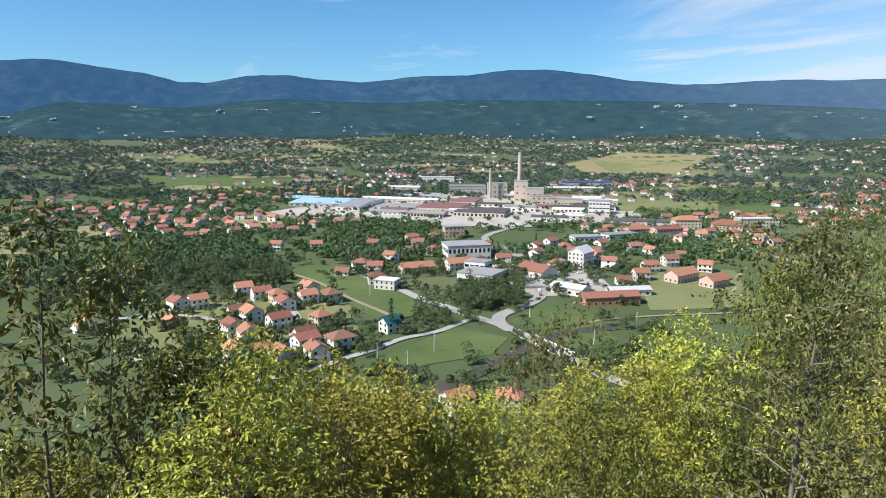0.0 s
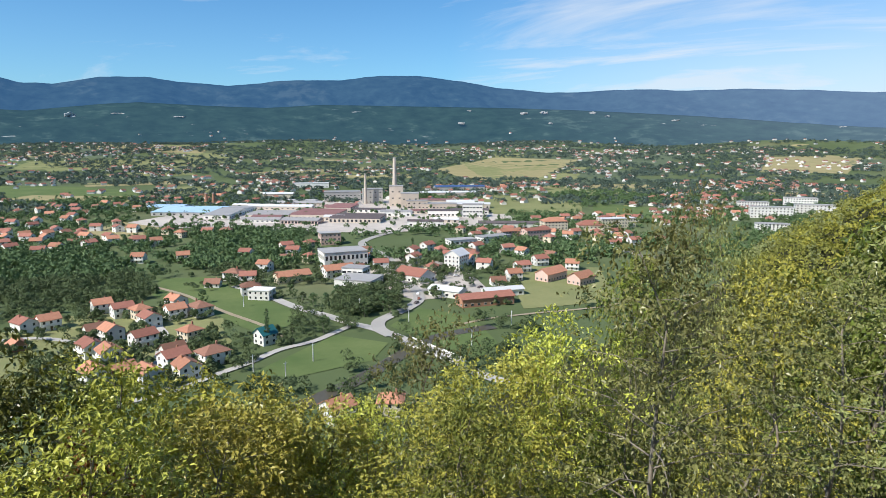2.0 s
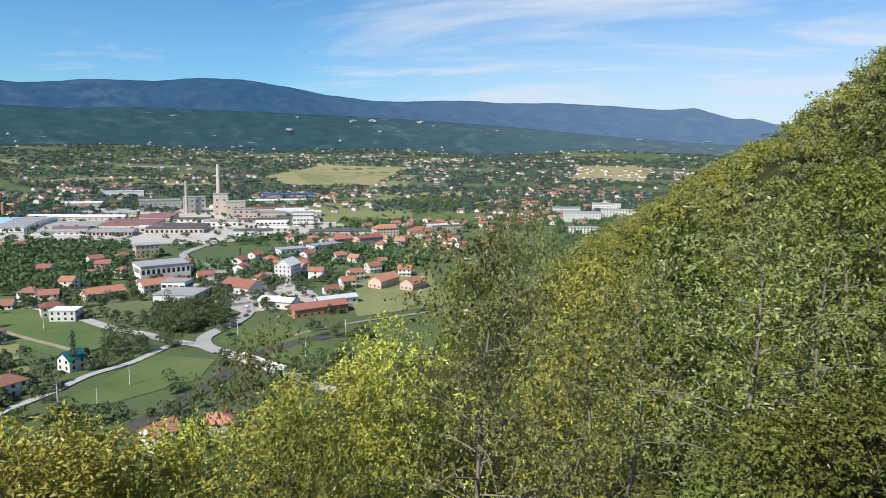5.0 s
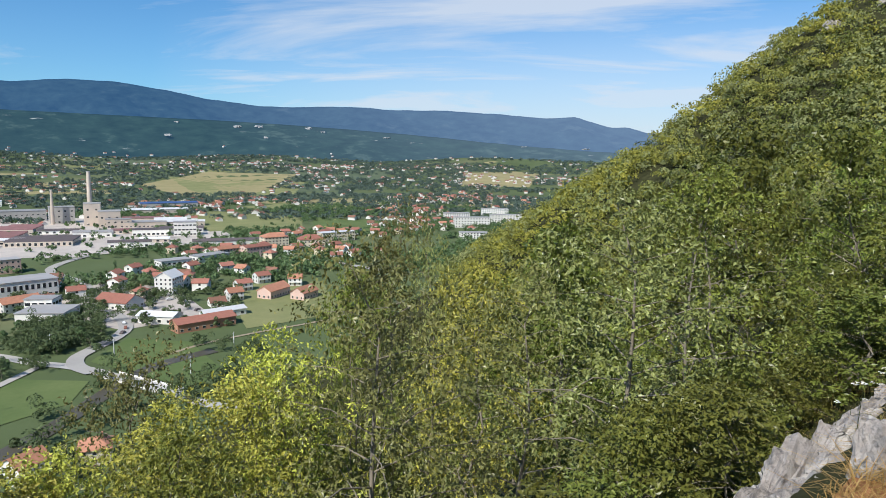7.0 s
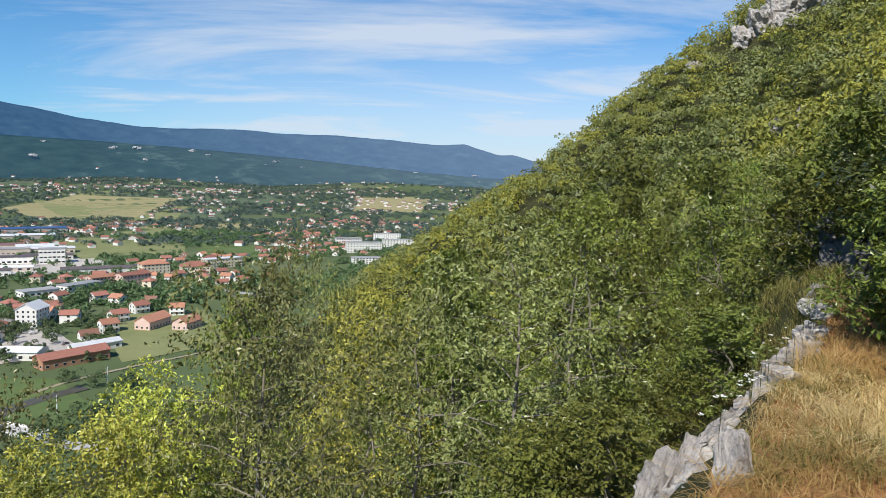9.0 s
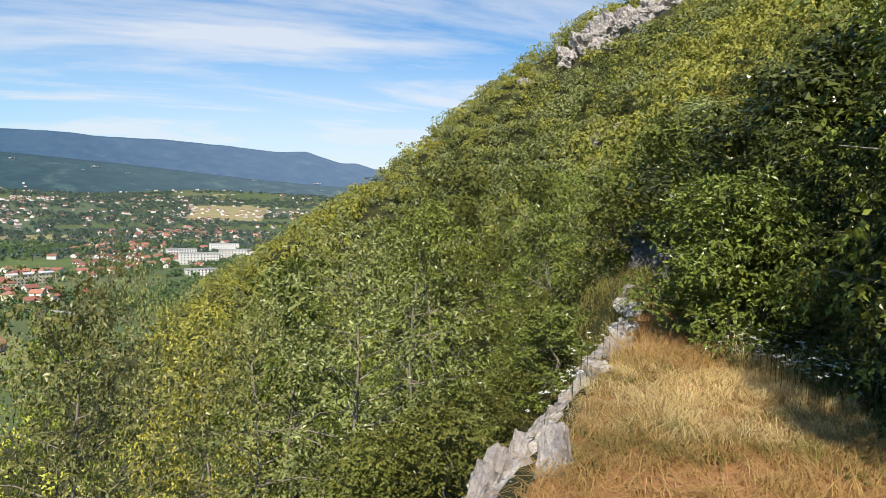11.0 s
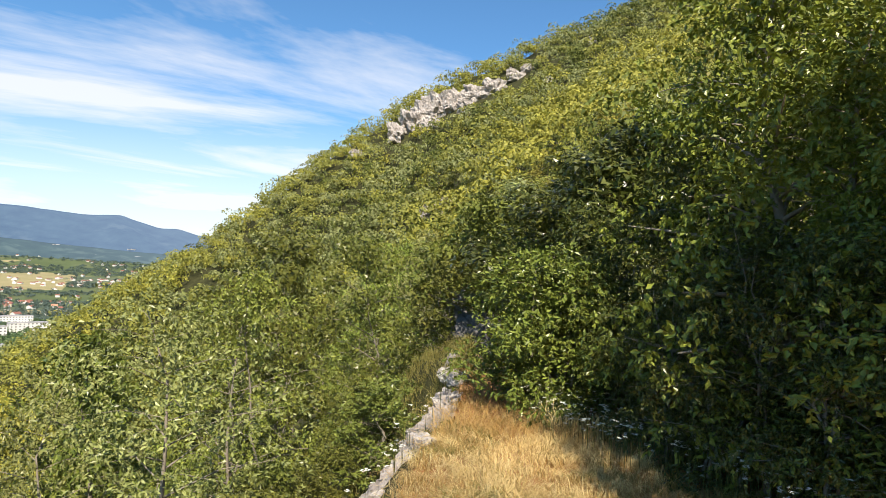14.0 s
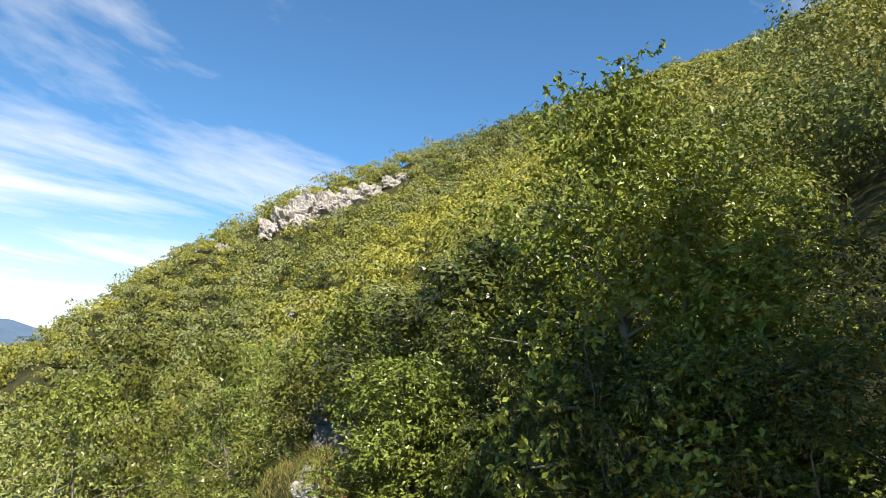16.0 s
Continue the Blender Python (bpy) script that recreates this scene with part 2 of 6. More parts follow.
def stone_material(name="limestone"):
    m, n, l, b = material(name, 0.9, 0.2)
    big, fine = noise_tex(n, l, 2.6, 6.0, 0.6), noise_tex(n, l, 22.0, 8.0, 0.7)
    col = ramp(n, l, big, [(0.30, (0.20, 0.18, 0.165)), (0.48, (0.38, 0.345, 0.315)), (0.66, (0.62, 0.575, 0.52))])
    crack = n.new("ShaderNodeTexVoronoi")
    crack.feature = "DISTANCE_TO_EDGE"
    crack.inputs["Scale"].default_value = 6.0
    wob = n.new("ShaderNodeVectorMath")
    wob.operation = "MULTIPLY_ADD"
    pos = n.new("ShaderNodeNewGeometry").outputs["Position"]
    tex = n.new("ShaderNodeTexNoise")
    tex.inputs["Scale"].default_value = 4.0
    l.new(pos, tex.inputs["Vector"])
    l.new(tex.outputs["Color"], wob.inputs[0])
    wob.inputs[1].default_value = (0.35, 0.35, 0.35)
    l.new(pos, wob.inputs[2])
    l.new(wob.outputs[0], crack.inputs["Vector"])
    line = math_node(n, l, "SUBTRACT", 1.0, math_node(n, l, "MULTIPLY", crack.outputs["Distance"], 24.0), clamp=True)
    line = math_node(n, l, "MULTIPLY", line, math_node(n, l, "MULTIPLY", math_node(n, l, "SUBTRACT", big, 0.50), 6.0, clamp=True))
    col = mixed(n, l, math_node(n, l, "MULTIPLY", math_node(n, l, "SUBTRACT", fine, 0.50), 4.5, clamp=True), col, (0.15, 0.135, 0.125))
    col = mixed(n, l, math_node(n, l, "MULTIPLY", line, 0.85), col, (0.05, 0.045, 0.04))
    l.new(col, b.inputs["Base Color"])
    bump(n, l, b, math_node(n, l, "SUBTRACT", fine, math_node(n, l, "MULTIPLY", line, 1.5)), 0.9, 0.03)
    return m


def window_glass():
    m, n, l, b = material("window_glass", 0.08, 0.6)
    b.inputs["Base Color"].default_value = (0.03, 0.035, 0.04, 1)
    return m


GROUND = ground_material()
FIELD_GREEN = field_material("meadow_grass", (0.095, 0.145, 0.05), (0.17, 0.21, 0.08))
# duller, bluer meadow for far fields: haze put into the colour
FIELD_DULL = field_material("far_meadow_hazed", (0.10, 0.135, 0.078), (0.15, 0.18, 0.11))
FIELD_TAN = field_material("dry_field", (0.30, 0.27, 0.13), (0.40, 0.34, 0.18))
FIELD_PALE = field_material("pale_meadow", (0.19, 0.215, 0.09), (0.30, 0.295, 0.135))
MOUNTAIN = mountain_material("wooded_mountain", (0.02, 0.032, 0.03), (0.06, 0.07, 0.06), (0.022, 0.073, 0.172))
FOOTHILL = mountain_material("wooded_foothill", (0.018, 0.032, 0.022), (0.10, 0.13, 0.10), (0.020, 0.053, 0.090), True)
CLIFF_FAR = plain("pale_far_cliff", (0.42, 0.42, 0.42), 0.9, 0.1, 0.3, 0.05, 0.3)
STONE = stone_material()
# mottled stone darkened to imitate shade on the rock face by the path
SHADED_STONE = plain("rock_shaded_colour", (0.115, 0.112, 0.108), 0.95, 0.1, 0.75, 5.0, 22.0, 0.03)
BARK = plain("bark", (0.24, 0.21, 0.165), 0.9, 0.2, 0.35, 3.0, 30.0, 0.01)
DEAD_WOOD = plain("grey_bare_wood", (0.30, 0.27, 0.22), 0.9, 0.2, 0.3, 3.0, 30.0, 0.005)
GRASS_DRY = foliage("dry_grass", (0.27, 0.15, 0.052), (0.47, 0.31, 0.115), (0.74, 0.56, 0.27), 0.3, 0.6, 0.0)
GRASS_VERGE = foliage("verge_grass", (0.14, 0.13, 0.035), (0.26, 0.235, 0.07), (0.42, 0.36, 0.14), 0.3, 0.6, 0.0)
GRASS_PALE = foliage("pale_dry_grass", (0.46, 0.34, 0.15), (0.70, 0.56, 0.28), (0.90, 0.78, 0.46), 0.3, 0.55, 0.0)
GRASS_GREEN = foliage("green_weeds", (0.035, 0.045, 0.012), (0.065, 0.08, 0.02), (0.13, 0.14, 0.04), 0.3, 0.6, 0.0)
PETAL = plain("white_petals", (0.75, 0.74, 0.66), 0.7, 0.2, 0.1, 5.0, 40.0)
LITTER = plain("dry_litter", (0.36, 0.185, 0.085), 0.95, 0.1, 0.45, 1.6, 18.0, 0.03)
ASPHALT = plain("asphalt", (0.42, 0.40, 0.37), 0.9, 0.2, 0.2, 0.08, 2.0)
DIRT = plain("dirt_track", (0.36, 0.30, 0.21), 0.95, 0.1, 0.25, 0.1, 2.0)
YARD = plain("gravel_yard", (0.50, 0.45, 0.40), 0.95, 0.1, 0.35, 0.03, 0.5)
WATER = plain("river_water", (0.10, 0.09, 0.065), 0.5, 0.3, 0.3, 0.1, 2.0)
WHITE = plain("white_render", (0.78, 0.76, 0.71), 0.85, 0.2, 0.08, 0.3, 4.0)
CREAM = plain("cream_render", (0.66, 0.58, 0.44), 0.85, 0.2, 0.10, 0.3, 4.0)
PINK = plain("pink_render", (0.66, 0.47, 0.40), 0.85, 0.2, 0.10, 0.3, 4.0)
GREY = plain("grey_concrete", (0.44, 0.42, 0.39), 0.9, 0.2, 0.18, 0.2, 4.0)
BEIGE = plain("beige_concrete", (0.56, 0.48, 0.40), 0.9, 0.2, 0.14, 0.1, 2.0)
BRICKWALL = plain("bare_brick", (0.42, 0.22, 0.14), 0.9, 0.2, 0.15, 0.5, 6.0)
TILE_ORANGE = plain("orange_roof_tiles", (0.45, 0.215, 0.135), 0.8, 0.25, 0.22, 0.6, 3.0, 0.03, 0.2)
TILE_RED = plain("red_roof_tiles", (0.33, 0.145, 0.105), 0.8, 0.25, 0.22, 0.6, 3.0, 0.03, 0.2)
TILE_BROWN = plain("brown_roof_tiles", (0.25, 0.13, 0.09), 0.8, 0.25, 0.22, 0.6, 3.0, 0.03, 0.2)
TILE_MAROON = plain("dull_maroon_roof", (0.24, 0.13, 0.125), 0.8, 0.25, 0.25, 0.1, 1.0, 0.0, 0.15)
ROOF_GREY = plain("grey_roof_sheet", (0.34, 0.33, 0.32), 0.6, 0.4, 0.2, 0.1, 1.0)
ROOF_DARK = plain("dark_roof_sheet", (0.12, 0.10, 0.10), 0.7, 0.3, 0.25, 0.1, 1.0)
ROOF_WHITE = plain("pale_roof_sheet", (0.68, 0.68, 0.68), 0.6, 0.4, 0.15, 0.1, 1.0)
ROOF_BLUE = plain("blue_roof_sheet", (0.06, 0.12, 0.28), 0.6, 0.4, 0.15, 0.1, 1.0)
ROOF_CYAN = plain("pale_blue_roof_sheet", (0.42, 0.60, 0.75), 0.5, 0.4, 0.2, 0.05, 0.6)
ROOF_TEAL = plain("teal_roof_sheet", (0.02, 0.12, 0.13), 0.6, 0.4, 0.15, 0.2, 1.0)
GLASS = window_glass()
DOORWOOD = plain("brown_door", (0.16, 0.09, 0.05), 0.6, 0.4, 0.2, 1.0, 8.0)
METAL = plain("painted_metal", (0.5, 0.5, 0.48), 0.5, 0.5, 0.15, 1.0, 8.0)


# ---- mesh helpers ----
def mesh_of(name, verts, faces, mat, smooth=False):
    """A mesh from arrays: verts (n, 3), faces (m, k)."""
    verts, faces = np.asarray(verts, dtype=np.float32), np.asarray(faces, dtype=np.int32)
    me = bpy.data.meshes.new(name)
    k = faces.shape[1]
    me.vertices.add(len(verts))
    me.vertices.foreach_set("co", verts.ravel())
    me.loops.add(faces.size)
    me.loops.foreach_set("vertex_index", faces.ravel())
    me.polygons.add(len(faces))
    me.polygons.foreach_set("loop_start", np.arange(0, faces.size, k, dtype=np.int32))
    me.polygons.foreach_set("use_smooth", np.full(len(faces), smooth))
    me.update(calc_edges=True)
    me.materials.append(mat)
    return me


def from_bm(name, bm, mat):
    me = bpy.data.meshes.new(name)
    bm.to_mesh(me)
    bm.free()
    me.materials.append(mat)
    return me


def part(name, data, parent, label="", m=None):
    ob = new(name, data)
    ob.parent = parent
    if m is not None:
        ob.matrix_basis = m
    return tagged(ob, label) if label else ob


def box_bm(bm, x0, x1, y0, y1, z0, z1):
    v = [bm.verts.new(p) for p in ((x0, y0, z0), (x1, y0, z0), (x1, y1, z0), (x0, y1, z0), (x0, y0, z1), (x1, y0, z1), (x1, y1, z1), (x0, y1, z1))]
    for f in ((3, 2, 1, 0), (4, 5, 6, 7), (0, 1, 5, 4), (1, 2, 6, 5), (2, 3, 7, 6), (3, 0, 4, 7)):
        bm.faces.new([v[i] for i in f])


def box_mesh(name, x0, x1, y0, y1, z0, z1, mat):
    bm = bmesh.new()
    box_bm(bm, x0, x1, y0, y1, z0, z1)
    return from_bm(name, bm, mat)


# ---- terrain ----
FLOOR = -98.0


def contour_line():
    """The hillside path's level line: straight past the camera, round a hollow, then out round a spur."""
    pts, p, h = [], Vector((0.0, 0.86)), radians(80)
    for i in range(60):
        pts.append((p.x - (60 - i) * 12 * math.sin(h), p.y - (60 - i) * 12 * math.cos(h)))
    for length, radius, n in ((14, 0, 4), (0, -125, 30), (0, 65, 16), (700, 0, 20)):
        turn = {-125: radians(-59), 65: radians(85)}.get(radius, 0)
        step = length / n if not radius else abs(radius * turn) / n
        for i in range(n):
            pts.append((p.x, p.y))
            h += turn / n
            p = p + step * Vector((math.sin(h), math.cos(h)))
    pts.append((p.x, p.y))
    return np.array(pts)


LINE = contour_line()


def uphill(x, y):
    """Signed distance from the path's outer edge, uphill positive."""
    x, y = np.atleast_1d(np.asarray(x, float)), np.atleast_1d(np.asarray(y, float))
    A, D = LINE[:-1], LINE[1:] - LINE[:-1]
    L2 = (D ** 2).sum(1)
    out = np.empty(x.shape)
    for i in range(0, len(x), 20000):
        px_, py_ = x[i:i + 20000, None] - A[:, 0], y[i:i + 20000, None] - A[:, 1]
        t = np.clip((px_ * D[:, 0] + py_ * D[:, 1]) / L2, 0, 1)
        d = np.hypot(px_ - t * D[:, 0], py_ - t * D[:, 1])
        k = d.argmin(1)
        r = np.arange(len(k))
        out[i:i + 20000] = d[r, k] * np.where(D[k, 0] * py_[r, k] - D[k, 1] * px_[r, k] > 0, -1.0, 1.0)
    return out


def waves(x, y, s, seed):
    r = np.random.RandomState(seed)
    out = 0.0
    for i in range(6):
        ang, ph, k = r.uniform(0, 6.28), r.uniform(0, 6.28), s * r.uniform(0.6, 2.2)
        out = out + np.sin((x * np.cos(ang) + y * np.sin(ang)) * k + ph)
    return out / 6


def height(x, y):
    x, y = np.atleast_1d(np.asarray(x, float)), np.atleast_1d(np.asarray(y, float))
    g = uphill(x, y)
    ledge = 3.3
    above = np.maximum(g - ledge, 0)
    top = 0.885 * 300 * (1 - np.exp(-above / 300))
    fall = np.clip(-g / 0.5, 0, 1) * 0.9 + 0.72 * np.maximum(-g - 0.3, 0)
    rough = waves(x, y, 0.05, 3) * 3.0 * np.clip(np.abs(g - 1.5) / 25 - 0.15, 0, 1) + waves(x, y, 0.9, 4) * 0.07
    # along and across the path near the camera: a hump where it narrows, a grassy bank outside it
    s_, g_ = x * math.sin(radians(80)) + (y - 0.86) * math.cos(radians(80)), x * math.cos(radians(80)) - (y - 0.86) * math.sin(radians(80))
    hump = 0.30 * np.exp(-((s_ - 9.3) / 1.0) ** 2 - ((g_ - 0.7) / 0.9) ** 2)
    bank = 1.4 * np.exp(-((s_ - 11.2) / 1.7) ** 2 - ((g_ + 0.75) / 0.75) ** 2)
    z = top - fall + rough + hump + bank
    far = np.clip((np.hypot(x, y) - 1600) / 1400, 0, 1)
    floor = FLOOR + waves(x, y, 0.006, 5) * 0.6 + far ** 1.4 * (75 + 40 * waves(x, y, 0.0035, 6))
    k = 6.0
    z = np.where(z - floor > 40, z, floor + k * np.logaddexp(0, np.minimum(z - floor, 60) / k))
    return z


def ground_z(x, y):
    return float(height(x, y)[0])


def build_ground():
    n = 125
    u = np.linspace(-1, 1, 2 * n + 1) * math.asinh(4900 / 4.0)
    ax = 4.0 * np.sinh(u)
    X, Y = np.meshgrid(ax, ax, indexing="ij")
    Z = height(X.ravel(), Y.ravel())
    V = np.stack([X.ravel(), Y.ravel(), Z], 1)
    m = 2 * n + 1
    i, j = np.meshgrid(np.arange(m - 1), np.arange(m - 1), indexing="ij")
    q = (i * m + j).ravel()
    F = np.stack([q, q + m, q + m + 1, q + 1], 1)
    tagged(new("ground", mesh_of("ground", V, F, GROUND, True)), "green valley floor and steep wooded hillside", "ground", kind="structure")


build_ground()


def interp(a, table):
    return np.interp(a, [p[0] for p in table], [p[1] for p in table])


def mountain(name, label, table, base, dist, mat, depth, az0, az1, wob, seed, power):
    """A wooded range: slopes up from its foot to a skyline of the given elevations."""
    az = np.radians(np.linspace(az0, az1, 420))
    rows, m = [], 26
    for i in range(m + 1):
        f = i / m
        d = dist - depth * (1 - f)
        crest = 1.6 + dist * np.tan(np.radians(interp(np.degrees(az), table)))
        prof = f ** power
        x, y = d * np.sin(az), d * np.cos(az)
        z = base + (crest - base) * prof + waves(x, y, 0.006, seed) * wob * math.sin(math.pi * f) + waves(x, y, 0.03, seed + 1) * wob * 0.25 * (0.2 + math.sin(math.pi * f))
        rows.append(np.stack([x, y, z], 1))
    rows.append(np.stack([(dist + 60) * np.sin(az), (dist + 60) * np.cos(az), np.full(az.shape, base)], 1))
    V = np.concatenate(rows)
    k = len(az)
    i, j = np.meshgrid(np.arange(m + 1), np.arange(k - 1), indexing="ij")
    q = (i * k + j).ravel()
    F = np.stack([q, q + 1, q + k + 1, q + k], 1)
    return tagged(new(name, mesh_of(name, V, F, mat, True)), label, "mountain", kind="structure")


SKYLINE = [(-70, 4.0), (-36, 4.7), (-32.9, 4.95), (-30.8, 5.2), (-29.4, 5.2), (-25.8, 4.7), (-23.4, 4.45), (-21.1, 3.85), (-20.3, 3.9), (-19.0, 3.85), (-17.5, 4.2), (-15.9, 4.5), (-12.8, 4.6), (-10.5, 4.3), (-6.8, 4.1), (-4.5, 4.3),
           (-2.6, 4.6), (2.2, 4.7), (5.5, 5.1), (8.7, 5.1), (12.4, 4.65), (15.1, 4.15), (19, 3.75), (22, 3.7), (24.3, 3.85), (28.2, 3.85), (29.8, 3.7), (34.6, 3.75), (39.4, 3.5), (43.3, 3.2), (45.7, 3.35), (48.5, 2.5), (49.9, 2.55), (51.4, 2.1), (60, 1.8), (75, 2.0)]
FOOT = [(-70, 1.5), (-36, 1.0), (-33, 1.2), (-29.7, 2.2), (-26, 2.1), (-21, 1.9), (-16, 2.5), (-13.3, 2.7), (-8.7, 2.5), (-4, 2.4), (0.8, 2.7), (8.3, 2.6), (14.8, 2.5), (21, 2.3), (27, 2.0), (33, 1.6), (40, 1.0), (46, 0.6), (50, 0.4), (75, 0.3)]
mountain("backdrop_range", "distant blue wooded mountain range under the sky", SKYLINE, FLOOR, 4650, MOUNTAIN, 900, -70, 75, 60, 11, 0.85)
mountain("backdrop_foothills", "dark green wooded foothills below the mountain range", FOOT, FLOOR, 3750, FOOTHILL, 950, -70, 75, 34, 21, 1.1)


# ---- plants ----
def tube(pts, radii, sides=6):
    """A tapered limb along points."""
    pts = np.asarray(pts, float)
    V, F = [], []
    for i, (p, r) in enumerate(zip(pts, radii)):
        d = pts[min(i + 1, len(pts) - 1)] - pts[max(i - 1, 0)]
        d = d / (np.linalg.norm(d) + 1e-9)
        a = np.cross(d, (0.3, 0.9, 0.1))
        a = a / (np.linalg.norm(a) + 1e-9)
        b = np.cross(d, a)
        for k in range(sides):
            t = 2 * math.pi * k / sides
            V.append(p + r * (math.cos(t) * a + math.sin(t) * b))
    for i in range(len(pts) - 1):
        for k in range(sides):
            k2 = (k + 1) % sides
            F.append((i * sides + k, i * sides + k2, (i + 1) * sides + k2, (i + 1) * sides + k))
    return np.array(V), np.array(F)


def joined(pieces):
    V, F, n = [], [], 0
    for v, f in pieces:
        V.append(v)
        F.append(f + n)
        n += len(v)
    return np.concatenate(V), np.concatenate(F)


def leaves(rng, P, size, out, droop=0.35, width=0.42, simple=False):
    """Folded pointed leaves at the points P, turned partly outwards; simple ones are single triangles."""
    n = len(P)
    s = (size * rng.uniform(0.6, 1.25, n))[:, None]
    d = rng.normal(size=(n, 3)) * 0.8 + out * 0.8 + np.array([0, 0, -droop])
    d /= np.linalg.norm(d, axis=1, keepdims=True)
    up = rng.normal(size=(n, 3)) * 0.55 + np.array([0, 0, 1.0])
    side = np.cross(d, up)
    side /= np.linalg.norm(side, axis=1, keepdims=True) + 1e-9
    nrm = np.cross(side, d)
    w = s * width * 0.5
    if simple:
        # lying on the crown's outside, facing out and up
        nrm = out * 0.95 + rng.normal(size=(n, 3)) * 0.34 + np.array([0, 0, 0.25])
        nrm /= np.linalg.norm(nrm, axis=1, keepdims=True)
        side = np.cross(nrm, rng.normal(size=(n, 3)))
        side /= np.linalg.norm(side, axis=1, keepdims=True) + 1e-9
        d = np.cross(side, nrm)
        V = np.stack([P - side * w, P + side * w, P + d * s], 1).reshape(-1, 3)
        return V, np.arange(3 * n).reshape(n, 3)
    V = np.stack([P, P + d * s * 0.45 + side * w + nrm * s * 0.06, P + d * s - nrm * s * 0.08, P + d * s * 0.45 - side * w + nrm * s * 0.06], 1).reshape(-1, 3)
    F = np.arange(4 * n).reshape(n, 4)
    return V, F


def sprays(rng, n, clumps, length, size, broad=0.24):
    """Pointed leaves in loose drooping bunches round the twigs, on the outsides of the clumps."""
    k = 6
    B, out = crown_points(rng, n // k, clumps, 0.10)
    d = out * 0.8 + rng.normal(size=B.shape) * 0.5 + np.array([0, 0, 0.05])
    d /= np.linalg.norm(d, axis=1, keepdims=True)
    V = []
    for i in range(k):
        s = (size * rng.uniform(0.6, 1.25, len(B)))[:, None]
        t = (i + rng.uniform(0, 0.8, (len(B), 1))) / k
        p = B + d * (length * t) + np.array([0, 0, -0.25]) * length * t * t
        a = d * 0.5 + rng.normal(size=B.shape) * 0.62 + np.array([0, 0, -0.38])
        a /= np.linalg.norm(a, axis=1, keepdims=True)
        nrm = out * 0.45 + rng.normal(size=B.shape) * 0.5 + np.array([0, 0, 0.75])
        w = np.cross(a, nrm)
        w = w / (np.linalg.norm(w, axis=1, keepdims=True) + 1e-9)
        nrm = np.cross(w, a)
        w = w * s * broad
        V.append(np.stack([p, p + a * s * 0.42 + w + nrm * s * 0.07, p + a * s - nrm * s * 0.12, p + a * s * 0.42 - w + nrm * s * 0.07], 1))
    V = np.concatenate(V).reshape(-1, 3)
    return V, np.arange(len(V)).reshape(-1, 4)


def crown_points(rng, n, clumps, spread):
    """Points gathered on the outsides of the clumps (centre, radius); with the way out of each."""
    C = np.array([c for c, r in clumps])
    R = np.array([r for c, r in clumps])
    w = R ** 2
    k = rng.choice(len(C), n, p=w / w.sum())
    d = rng.normal(size=(n, 3))
    d /= np.linalg.norm(d, axis=1, keepdims=True)
    r = R[k] * (rng.uniform(0.25, 1.0, n) ** 0.5) * (1 + spread * rng.normal(size=n))
    return C[k] + d * r[:, None] * np.array([1, 1, 0.8]), d


def make_tree(seed, tall, wide, n_leaves, leaf, mat, low=0.2, clumps=22, stems=1, limb_sides=5, girth=0.017, trunk_mat=None, plain=False):
    """A broadleaf tree or shrub of several stems: tapered trunk and limbs, and a crown of single leaves."""
    rng = np.random.RandomState(seed)
    pieces, groups = [], []
    for s in range(stems):
        lean = rng.normal(size=2) * 0.10 * wide * (1 if stems == 1 else 1.3)
        base = np.array([*(rng.normal(size=2) * 0.12 * (stems > 1)), -0.4])
        tip = np.array([*lean, tall * rng.uniform(0.85, 0.97)])
        ts = np.linspace(0, 1, 7)
        pts = base + (tip - base) * ts[:, None] + np.concatenate([np.zeros((1, 3)), rng.normal(size=(6, 3)) * [0.07 * wide, 0.07 * wide, 0]])
        r0 = girth * tall / math.sqrt(stems)
        pieces.append(tube(pts, r0 * (1 - 0.88 * ts), limb_sides))
        for i in range(clumps // stems):
            f = low + (1 - low) * (i + rng.uniform(0, 1)) / (clumps // stems)
            k = min(int(f * 6), 5)
            p0 = pts[k] + (pts[k + 1] - pts[k]) * (f * 6 - k)
            ang = i * 2.4 + rng.uniform(-0.5, 0.5)
            g = (f - low) / (1 - low)
            reach = wide * (math.sin(math.pi * (0.22 + 0.72 * g)) ** 0.8) * rng.uniform(0.45, 1.0)
            p2 = p0 + np.array([math.cos(ang) * reach, math.sin(ang) * reach, reach * rng.uniform(0.05, 0.45)])
            p1 = (p0 + p2) / 2 + np.array([0, 0, 0.10 * reach])
            rr = r0 * (1 - 0.85 * f) * 0.55
            pieces.append(tube([p0, p1, p2], [rr, rr * 0.6, rr * 0.2], 4))
            groups.append((p2, wide * rng.uniform(0.15, 0.28)))
            if rng.rand() < 0.75:
                groups.append((p1 + rng.normal(size=3) * 0.08 * wide, wide * rng.uniform(0.13, 0.24)))
        groups.append((tip, wide * 0.22))
    if not plain and (leaf < 0.16 or leaf == 0.19):
        V, F = sprays(rng, n_leaves, groups, leaf * 2.4, leaf, 0.3 if leaf < 0.07 else 0.25)
    else:
        P, out = crown_points(rng, n_leaves, groups, 0.12)
        V, F = leaves(rng, P, leaf, out, 0.35, 0.6, True)
    V[:, 2] = np.maximum(V[:, 2], 0.03)
    return {"trunk": mesh_of("trunk", *joined(pieces), trunk_mat or BARK, True), "crown": mesh_of("crown", V, F, mat)}


